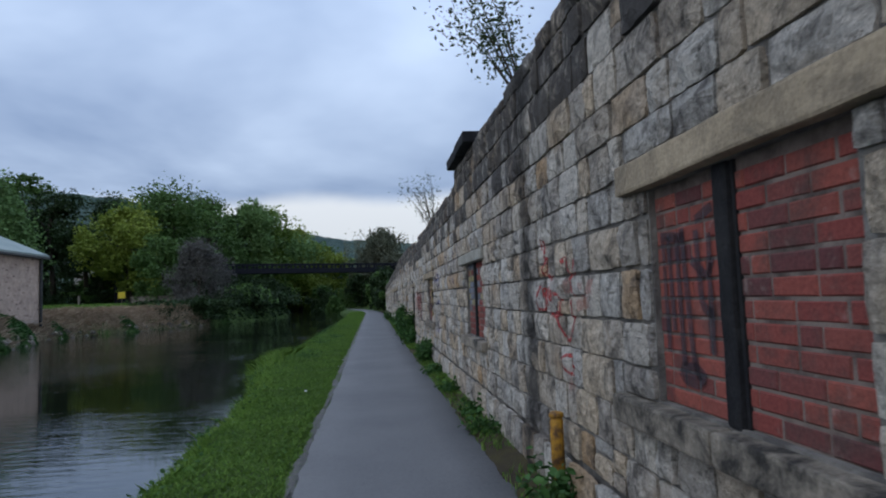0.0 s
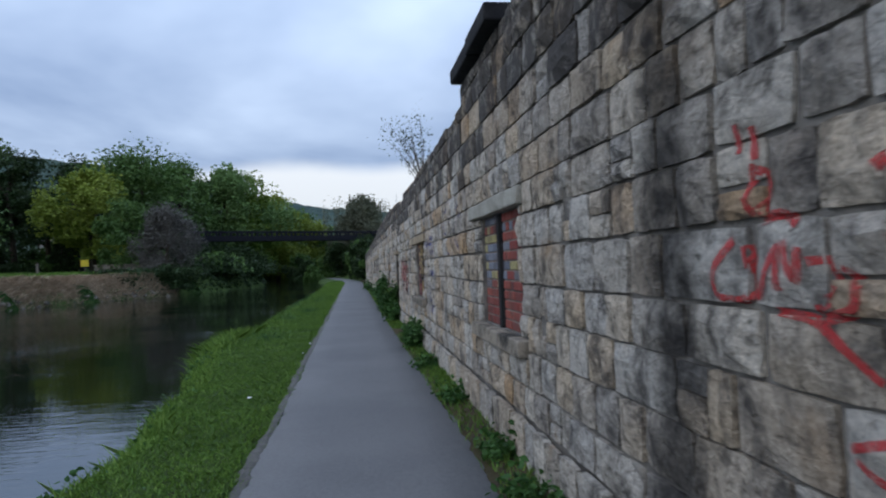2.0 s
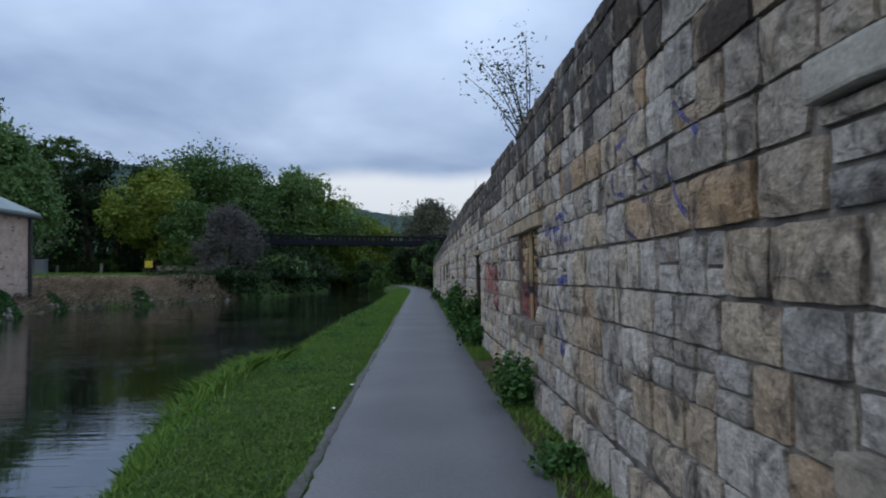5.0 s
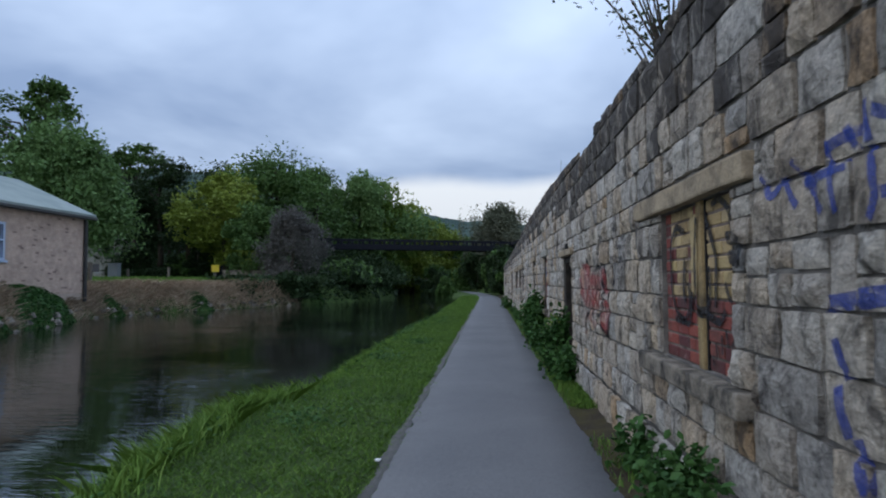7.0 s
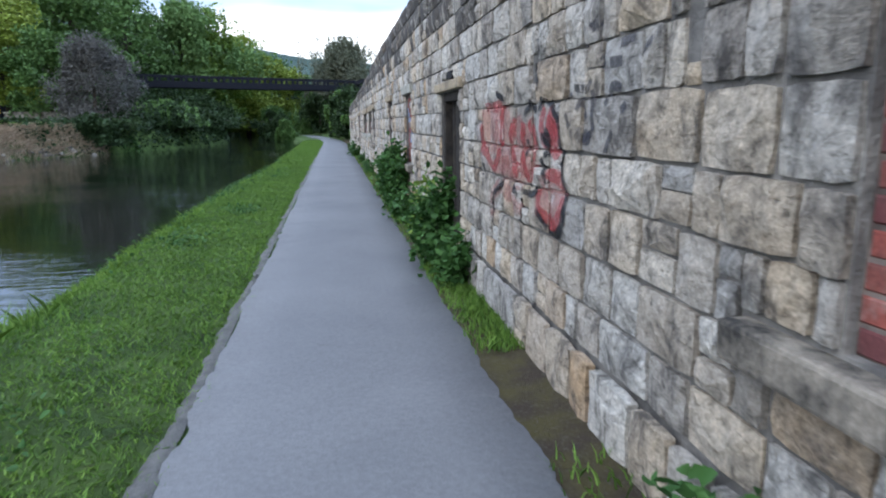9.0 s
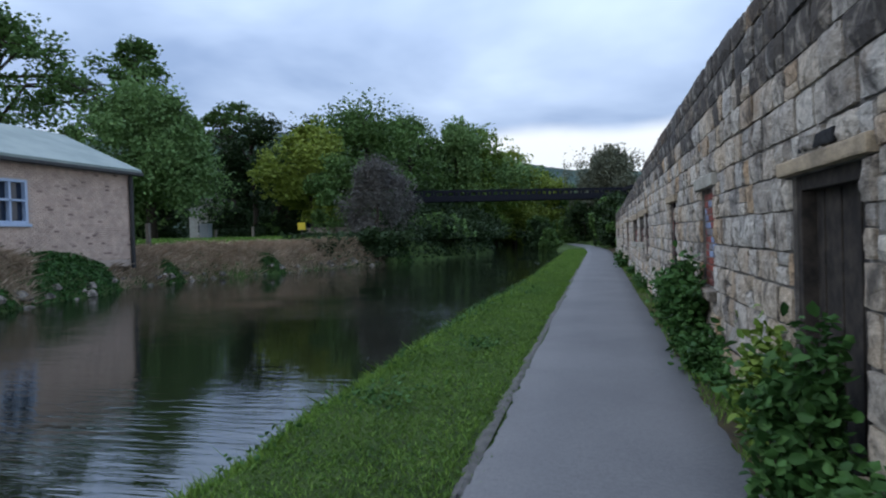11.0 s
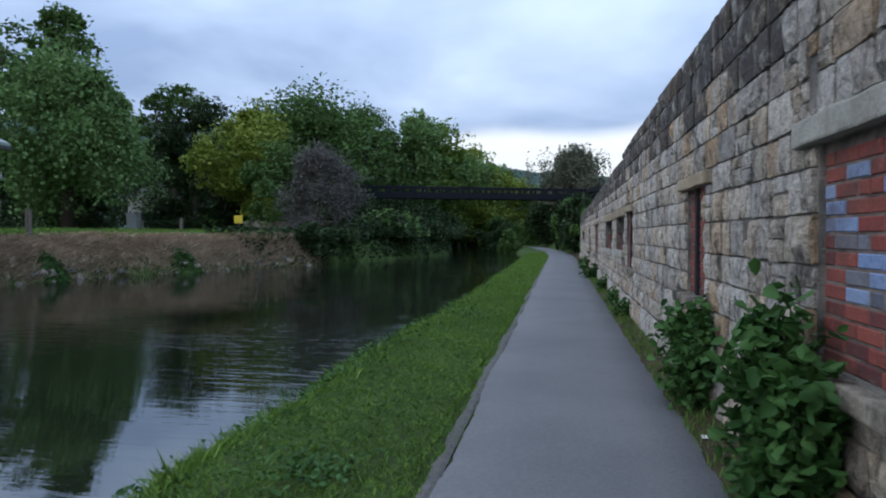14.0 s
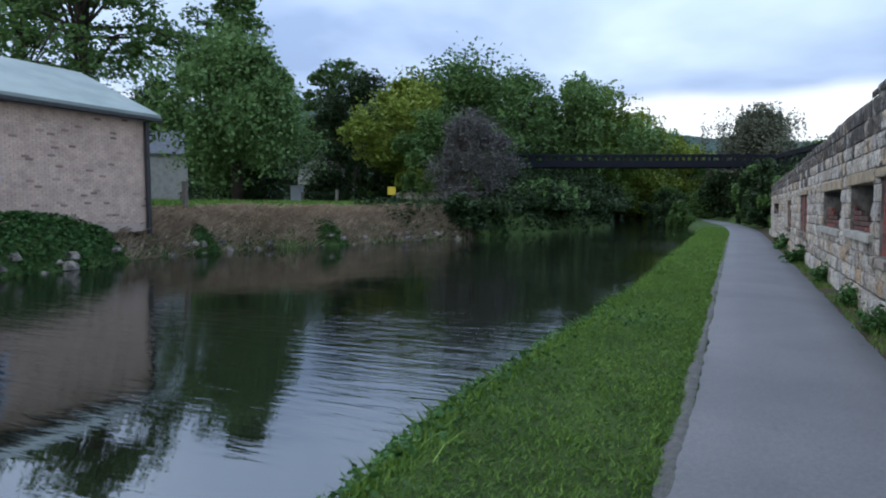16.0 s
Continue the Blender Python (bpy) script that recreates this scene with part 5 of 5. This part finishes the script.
tree("lime_tree", (-7.0, 124.0), 10.6, 4.6, 0.42, LEAF_GOLD, 24, "yellow-green lime far along the canal", 6000, 0.3, 0.03, 30)
tree("plane_tree", (-48.0, 58.0), 23.0, 8.5, 0.42, LEAF, 12, "tall tree with an open, ragged crown behind the shed", 4675, 0.45, 0.3, 60, 0, 0.3, 1.0, 30)
tree("plane_tree", (-47.0, 74.0), 24.0, 7.5, 0.42, LEAF, 13, "tall tree with an open, ragged crown behind the shed", 4400, 0.45, 0.3, 60, 0, 0.3, 1.0, 30)
tree("plane_tree", (-62.0, 62.0), 23.0, 8.0, 0.45, LEAF, 14, "tall tree with an open, ragged crown behind the shed", 3850, 0.45, 0.3, 60, 0, 0.3, 1.0, 30)
tree("beech_tree", (-35.0, 100.0), 12.5, 6.5, 0.45, LEAF_DARK, 15, "dark beech in the wood behind the bank", 7500, 0.5, 0.1, 36)
tree("beech_tree", (-60.0, 112.0), 14.0, 7.5, 0.5, LEAF_DARK, 16, "dark beech in the wood behind the bank", 7500, 0.5, 0.1, 36)
tree("beech_tree", (-76.0, 90.0), 19.0, 9.0, 0.5, LEAF_DARK, 17, "dark beech in the wood behind the bank", 7000, 0.5, 0.1, 36)
tree("ash_tree", (-34.0, 80.0), 12.6, 4.2, 0.32, LEAF_DARK, 23, "dark ash standing behind the maple", 5500, 0.3, 0.2, 30)
for i in range(13):
    tree("beech_tree", (-132 + i * 9.5, 128 + 9 * (i % 3)), 15.5 + 2.2 * ((i * 5) % 4), 8.0, 0.75, LEAF_DARK, 200 + i, "dark beech in the wood at the foot of the hill", 2600, 0.5, 0.03, 34, 0.1, 0.7)
tree("yew_tree", (-42.5, 72.0), 6.2, 1.6, 0.24, LEAF_DARK, 18, "dark upright yew behind the far bank", 3500, 0.2, 0.02, 18)
tree("yew_tree", (-30.2, 74.0), 5.0, 1.2, 0.24, LEAF_DARK, 19, "dark upright yew behind the far bank", 3000, 0.2, 0.02, 16)
for i, (x, y, top, r) in enumerate(((-13.0, 68, 3.4, 2.4), (-13.6, 84, 4.6, 3.0), (-15.5, 97, 4.6, 3.4), (-18.0, 104, 5.0, 3.8), (-20.5, 110, 6.5, 4.0), (-20.0, 76, 6.0, 3.6), (-31.5, 97, 7.0, 4.0), (-47, 73, 6.0, 3.4), (-41.5, 83, 6.0, 3.2), (-34, 82, 5.4, 3.0), (-14.6, 56.5, 2.2, 1.4), (1.6, 71, 4.4, 1.7), (1.0, 79, 5.0, 2.2), (3.2, 66, 4.0, 1.6), (2.2, 90, 6.0, 3.2), (8.0, 104, 9.0, 5.0), (-8.0, 150, 9.0, 6.0), (-1.6, 97, 5.2, 2.6), (-3.4, 106, 6.0, 3.2), (5.0, 76, 5.5, 2.6), (-12.6, 74, 3.0, 2.0), (-28, 88, 8, 5), (-33, 92, 8, 5), (-24, 95, 9, 6), (-13, 120, 7, 4.4), (-17, 132, 9, 6), (-5, 138, 8, 5), (1.9, 61.8, 3.0, 1.2), (1.6, 65.0, 3.4, 1.15), (1.5, 69.0, 3.8, 1.3), (1.2, 73.0, 4.0, 1.4), (0.6, 77.0, 4.0, 1.4), (3.6, 62.5, 3.4, 1.5), (-4.9, 81, 1.9, 1.0), (-5.9, 88, 2.6, 1.4), (-7.6, 96, 3.2, 1.8), (-8.5, 108, 4.0, 2.4))):
    tree("bush", (x, y), top, r, 0.30, LEAF_DARK if i % 3 else LEAF, 30 + i, "dark green bush crowding the canal side", 3600, 0.12, 0.0, 22, 0.3, 0.62)


for i, y in enumerate(range(59, 108, 4)):
    x = far_edge(y) - 1.3 - 0.9 * (i % 2)
    tree("bush", (x, y), 1.9 + 1.3 * ((i * 7) % 5) / 4, 1.9 + 0.4 * (i % 3), 0.26, LEAF_DARK, 60 + i, "low dark bush hanging over the far waterline", 2400, 0.1, 0.0, 18, 0.5, 0.7)


# ---- the footbridge, crossing a little askew ----
BX0, BX1 = -26.0, 15.0
bridge = thing("footbridge", (-7.4, 89.6, 5.27), "dark steel plate-girder footbridge over the canal", "bridge")
bridge.rotation_euler = (0, 0, radians(25.3))


def bpart(name, lo, hi, label="", bevel=0.01):
    return part(name, box_bm(lo, hi, bevel), STEEL, bridge, label)


bpart("deck", (BX0, -0.9, 0.08), (BX1, 0.9, 0.2))
for s in (-0.95, 0.95):
    bpart("girder", (BX0, s - 0.04, 0.0), (BX1, s + 0.04, 0.62), "deep riveted steel girder plate")
    bpart("flange", (BX0, s - 0.13, -0.04), (BX1, s + 0.13, -0.002))
    bpart("top_rail", (BX0, s - 0.05, 1.06), (BX1, s + 0.05, 1.22))
    x = BX0 + 0.3
    while x < BX1:
        bpart("post", (x - 0.14, s - 0.05, 0.622), (x + 0.14, s + 0.05, 1.058))
        x += 1.3
for x in (BX0 + 1.2, BX1 - 1.0):
    bpart("pier", (x - 0.5, -1.1, -5.6), (x + 0.5, 1.1, -0.044), "dark steel bearing pier")
ramp_ob = thing("steel_ramp", (5, 66, 0), "dark steel ramp beam rising behind the wall", "ramp")
bm = bmesh.new()
tube(bm, [(-2.0, 27.0, 6.2), (3.6, -1.0, 6.1)], [0.3, 0.3], 4)
part("beam", bm, STEEL, ramp_ob)
part("leg", box_bm((-2.2, 26.6, -0.2), (-1.8, 27.0, 6.1)), STEEL, ramp_ob)
part("leg", box_bm((3.4, -1.1, -0.2), (3.8, -0.7, 6.0)), STEEL, ramp_ob)

# ---- the shed on the far bank ----
SX, SY0, SY1, SZ, EAVE = -19.45, 18.0, 38.9, 0.6, 4.62
RIDGE_X, RIDGE_Z, SW = -23.15, 6.42, 7.4
shed = thing("shed", (SX, 30, 1.1), "pale brick canalside shed with a green-grey sheet roof", "shed")
inv = Matrix.Translation(-shed.location)


def sput(name, data, mat, label="", parent=None):
    o = part(name, data, mat, parent or shed, label)
    if parent is None:
        o.matrix_parent_inverse = inv
    return o


WIN = (32.3, 33.7, 2.32, 3.86)
bm = bmesh.new()
for lo, hi in (((SX - 0.25, SY0, SZ), (SX, WIN[0], EAVE)), ((SX - 0.25, WIN[1], SZ), (SX, SY1, EAVE)), ((SX - 0.25, WIN[0], SZ), (SX, WIN[1], WIN[2])), ((SX - 0.25, WIN[0], WIN[3]), (SX, WIN[1], EAVE))):
    add_box(bm, lo, hi)
add_box(bm, (SX - SW, SY0, SZ), (SX - SW + 0.25, SY1, EAVE))
for y in (SY0, SY1 - 0.25):
    vs = [bm.verts.new((x, yy, z)) for yy in (y, y + 0.25) for x, z in ((SX - 0.26, SZ), (SX - 0.26, EAVE), (RIDGE_X, RIDGE_Z - 0.1), (SX - SW + 0.26, EAVE), (SX - SW + 0.26, SZ))]
    bm.faces.new(vs[:5])
    bm.faces.new(vs[5:][::-1])
    for i in range(5):
        bm.faces.new((vs[i], vs[(i + 1) % 5], vs[5 + (i + 1) % 5], vs[5 + i]))
sput("wall", bm, SHED_MORTAR, "pale pinkish brick walls")
# its brick face
verts, faces = [], []
rb = random.Random(3)
z, row = SZ + 0.3, 0
while z < EAVE - 0.1:
    y = 27.5 + (0.11 if row % 2 else 0)
    while y < SY1 - 0.1:
        if not (WIN[0] - 0.2 < y < WIN[1] and WIN[2] - 0.15 < z < WIN[3] + 0.05):
            i = len(verts)
            d = SX + 0.012 + rb.uniform(-0.003, 0.005)
            a, b = y + 0.006, min(y + 0.215, SY1)
            verts += [(d, a, z), (d, b, z), (d, b, z + 0.068), (d, a, z + 0.068), (SX, a - 0.004, z - 0.004), (SX, b + 0.004, z - 0.004), (SX, b + 0.004, z + 0.072), (SX, a - 0.004, z + 0.072)]
            faces += [tuple(i + q for q in f) for f in ((0, 1, 2, 3), (4, 5, 1, 0), (5, 6, 2, 1), (6, 7, 3, 2), (7, 4, 0, 3))]
        y += 0.228
    z += 0.08
    row += 1
sput("brick_face", mesh_of("brick_face", verts, faces, SHED_BRICK), SHED_BRICK, "pale weathered brick courses")["kind"] = "stuff"
for x0, x1 in ((SX + 0.35, RIDGE_X), (SX - SW - 0.35, RIDGE_X)):
    bm = bmesh.new()
    z0 = EAVE - 0.05
    vs = [bm.verts.new(p) for p in ((x0, SY0 - 0.3, z0), (x0, SY1 + 0.3, z0), (x1, SY1 + 0.3, RIDGE_Z), (x1, SY0 - 0.3, RIDGE_Z), (x0, SY0 - 0.3, z0 + 0.1), (x0, SY1 + 0.3, z0 + 0.1), (x1, SY1 + 0.3, RIDGE_Z + 0.1), (x1, SY0 - 0.3, RIDGE_Z + 0.1))]
    for f in ((3, 2, 1, 0), (4, 5, 6, 7), (0, 1, 5, 4), (1, 2, 6, 5), (2, 3, 7, 6), (3, 0, 4, 7)):
        bm.faces.new([vs[i] for i in f])
    sput("roof", bm, ROOF, "green-grey roof sheeting")
sput("gutter", box_bm((SX + 0.2, SY0, EAVE - 0.2), (SX + 0.42, SY1 + 0.32, EAVE - 0.06), 0.03), DARK_TRIM, "black gutter board")
bm = bmesh.new()
tube(bm, [(SX + 0.1, SY1 - 0.12, 0.5), (SX + 0.1, SY1 - 0.12, EAVE - 0.2)], [0.09, 0.09], 8)
sput("downpipe", bm, DARK_TRIM, "black downpipe at the corner")
wf = sput("window", box_bm((SX - 0.2, WIN[0], WIN[2]), (SX - 0.16, WIN[1], WIN[3])), GLASS, "dark panes in a pale blue frame")
for lo, hi in (((WIN[0], WIN[2]), (WIN[0] + 0.1, WIN[3])), ((WIN[1] - 0.1, WIN[2]), (WIN[1], WIN[3])), ((WIN[0] + 0.1, WIN[2]), (WIN[1] - 0.1, WIN[2] + 0.1)), ((WIN[0] + 0.1, WIN[3] - 0.1), (WIN[1] - 0.1, WIN[3])), ((WIN[0] + 0.1, 3.1), (WIN[1] - 0.1, 3.17)), ((32.96, WIN[2] + 0.1), (33.04, WIN[3] - 0.1))):
    o = part("frame_bar", box_bm((SX - 0.14, lo[0], lo[1]), (SX + 0.03, hi[0], hi[1]), 0.008), FRAME_BLUE, wf)
o = part("sill", box_bm((SX - 0.05, WIN[0] - 0.08, WIN[2] - 0.1), (SX + 0.1, WIN[1] + 0.08, WIN[2] - 0.002), 0.01), FRAME_BLUE, wf)

# ---- beyond the far bank ----
sign = thing("sign", (-25.25, 67.1, ground(-25.25, 67.1)), "square yellow notice board on a post", "sign")
part("board", box_bm((-0.36, -0.03, 0.72), (0.36, 0.0, 1.36), 0.01), YELLOW, sign)
part("post", box_bm((-0.04, 0.005, -0.2), (0.04, 0.07, 1.3)), WOOD_POST, sign)
cab = thing("street_cabinet", (-37.2, 70.8, ground(-37.2, 70.8) - 0.1), "pale grey steel street cabinet", "cabinet")
part("body", box_bm((-0.5, -0.3, 0), (0.5, 0.3, 1.6), 0.02), GREY_METAL, cab)
part("door", box_bm((-0.46, -0.325, 0.1), (-0.02, -0.303, 1.5), 0.006), GREY_METAL, cab)
part("door", box_bm((0.02, -0.325, 0.1), (0.46, -0.303, 1.5), 0.006), GREY_METAL, cab)
part("top", box_bm((-0.55, -0.36, 1.602), (0.55, 0.36, 1.68), 0.02), GREY_METAL, cab)
for i, (x, y, h) in enumerate(((-21.5, 42.5, 1.1), (-27.5, 62.8, 1.0), (-33.0, 66.0, 0.9))):
    p = thing("fence_post", (x, y, ground(x, y)), "weathered wooden post on the far bank", "post", "posts on the far bank")
    part("shaft", box_bm((-0.09, -0.09, -0.2), (0.09, 0.09, h), 0.02, 0.005), WOOD_POST, p)
    part("cap", box_bm((-0.1, -0.1, h + 0.002), (0.1, 0.1, h + 0.05), 0.015), WOOD_POST, p)
low = thing("garden_wall", (-19.8, 64.5, ground(-21, 64.5)), "low dark stone garden wall near the yellow sign", "wall")
bm = bmesh.new()
add_box(bm, (-3.6, -0.15, -0.3), (3.2, 0.15, 0.75), 0.03)
part("masonry", bm, SILL, low)
bm = bmesh.new()
add_box(bm, (-3.65, -0.2, 0.752), (3.25, 0.2, 0.86), 0.02)
part("coping", bm, SILL, low)
for x, y, w in ((-50, 76, 7), (-38, 80, 6)):
    hedge = thing("hedge", (x, y, ground(x, y)), "clipped dark hedge beside the road", "hedge")
    rng = np.random.default_rng(int(w * 10))
    pts = rng.uniform((-w, -0.5, 0.05), (w, 0.5, 1.25), (4200, 3))
    part("foliage", leaves_mesh("foliage", pts, 0.2, LEAF_DARK, rng), LEAF_DARK, hedge)
    bm = bmesh.new()
    for q in range(6):
        tube(bm, [(-w + w * q / 3, 0, -0.2), (-w + w * q / 3, 0, 1.0)], [0.05, 0.02], 5)
    part("stem", bm, BARK, hedge)["kind"] = "stuff"


def house(at, turn, w, d, h, label):
    """A plain stone house with a slate roof, chimney, door and windows."""
    root = thing("house", (*at, ground(*at) - 0.2), label, "house", "houses behind the trees")
    root.rotation_euler = (0, 0, radians(turn))
    bm = bmesh.new()
    pts = ((-w / 2, 0), (w / 2, 0), (w / 2, h), (0, h + w * 0.38), (-w / 2, h))
    vs = [[bm.verts.new((x, y, z)) for x, z in pts] for y in (-d / 2, d / 2)]
    bm.faces.new(vs[0])
    bm.faces.new(vs[1][::-1])
    for i in range(5):
        bm.faces.new((vs[0][i], vs[0][(i + 1) % 5], vs[1][(i + 1) % 5], vs[1][i]))
    part("wall", bm, HOUSE_WALL, root)
    for s in (-1, 1):
        bm = bmesh.new()
        a = [(0, h + w * 0.38 + 0.05), (s * (w / 2 + 0.3), h - 0.2)]
        q = [bm.verts.new((x, y, z + o)) for o in (0, 0.15) for x, z in a for y in (-d / 2 - 0.3, d / 2 + 0.3)]
        for f in ((0, 1, 3, 2), (4, 6, 7, 5), (0, 4, 5, 1), (2, 3, 7, 6), (1, 5, 7, 3), (0, 2, 6, 4)):
            bm.faces.new([q[i] for i in f])
        roof = part("roof", bm, SLATE, root)
    part("chimney", box_bm((-0.45, d / 4 - 0.4, h + w * 0.3), (0.45, d / 4 + 0.4, h + w * 0.38 + 1.2), 0.03), SILL, roof)
    for x in (-w / 4, w / 4):
        for z in (1.2, 3.9):
            if z + 1.3 < h:
                win = part("window", box_bm((x - 0.55, -d / 2 - 0.02, z), (x + 0.55, -d / 2 + 0.05, z + 1.3)), GLASS, root)
                part("frame", box_bm((x - 0.65, -d / 2 - 0.05, z - 0.1), (x + 0.65, -d / 2 - 0.022, z), 0.01), WHITE, win)
    part("door", box_bm((-0.5, -d / 2 - 0.05, 0), (0.5, -d / 2 - 0.004, 2.1), 0.01), WOOD_DARK, root)
    return root


house((-62, 112), 20, 7.5, 9, 5.2, "pale stone house glimpsed through the trees")
house((-68, 80), -35, 8, 10, 5.6, "pale rendered house beside the shed")
house((-46, 118), -10, 7, 9, 5.2, "grey stone house behind the maple")
house((-90, 84), 10, 9, 10, 5.6, "pale rendered house behind the trees")

car = thing("car", (-52, 82, ground(-52, 82)), "white parked car beyond the hedge", "car")
bm = bmesh.new()
prof = ((-2.0, 0.35), (2.0, 0.35), (2.05, 0.8), (1.0, 0.92), (0.4, 1.42), (-1.2, 1.44), (-1.8, 0.95), (-2.05, 0.85))
vs = [[bm.verts.new((x, y * (1 if z < 1 else 0.85), z)) for x, z in prof] for y in (-0.85, 0.85)]
bm.faces.new(vs[0])
bm.faces.new(vs[1][::-1])
for i in range(8):
    bm.faces.new((vs[0][i], vs[0][(i + 1) % 8], vs[1][(i + 1) % 8], vs[1][i]))
bmesh.ops.bevel(bm, geom=list(bm.edges), offset=0.06, segments=2, affect="EDGES")
smooth(part("body", bm, CAR_WHITE, car))
part("window", box_bm((-1.1, -0.78, 1.0), (0.3, 0.78, 1.36), 0.04), GLASS, car)
for x in (-1.25, 1.25):
    for y in (-0.8, 0.8):
        bm = bmesh.new()
        tube(bm, [(x, y - 0.1, 0.32), (x, y + 0.1, 0.32)], [0.32, 0.32], 16)
        wheel = part("wheel", bm, RUBBER, car)

# ---- last: bricks and blocks as pieces of their own ----
rng = random.Random(17)
for win, inv, w, bays, z0, z1, deep in brick_plan:
    for bay, (a, b) in enumerate(bays):
        z, row = z0 + 0.004, 0
        while z + 0.066 < z1 + 0.03:
            y = a + 0.006
            head = row % 3 == 1
            first = True
            while y < b - 0.03:
                width = 0.105 if head and rng.random() < 0.6 else 0.218
                if first and row % 2:
                    width = 0.105
                first = False
                width = min(width, b - y - 0.006)
                if b - y - width < 0.045:
                    width = b - y - 0.006
                if w >= 10:
                    u = (y - a) / (b - a)
                    keep = z < z0 + (z1 - z0) * (0.04 + 0.48 * u + 0.10 * rng.random())
                else:
                    keep = True
                if keep:
                    ob = new("brick", brick_mesh(round(width / 0.01) * 0.01, pick_brick(w, y + width / 2, z, rng)))
                    ob.parent = win
                    ob.matrix_parent_inverse = inv
                    ob.matrix_basis = Matrix.Translation((deep - 0.005 + rng.uniform(-0.002, 0.003), y, z)) @ pose(0, 0, 0, 0, 0, rng.uniform(-0.6, 0.6))
                y += width + 0.011
            z += 0.0785
            row += 1

STONE_MESH = [mesh_of("stone", *shape, STONE) for shape in SHAPES]
for s, (x, y, z, dx, dy, dz) in single:
    ob = new("stone", STONE_MESH[s])
    ob.parent = wall
    ob.matrix_basis = Matrix.LocRotScale((x, y, z), None, (dx, dy, dz))
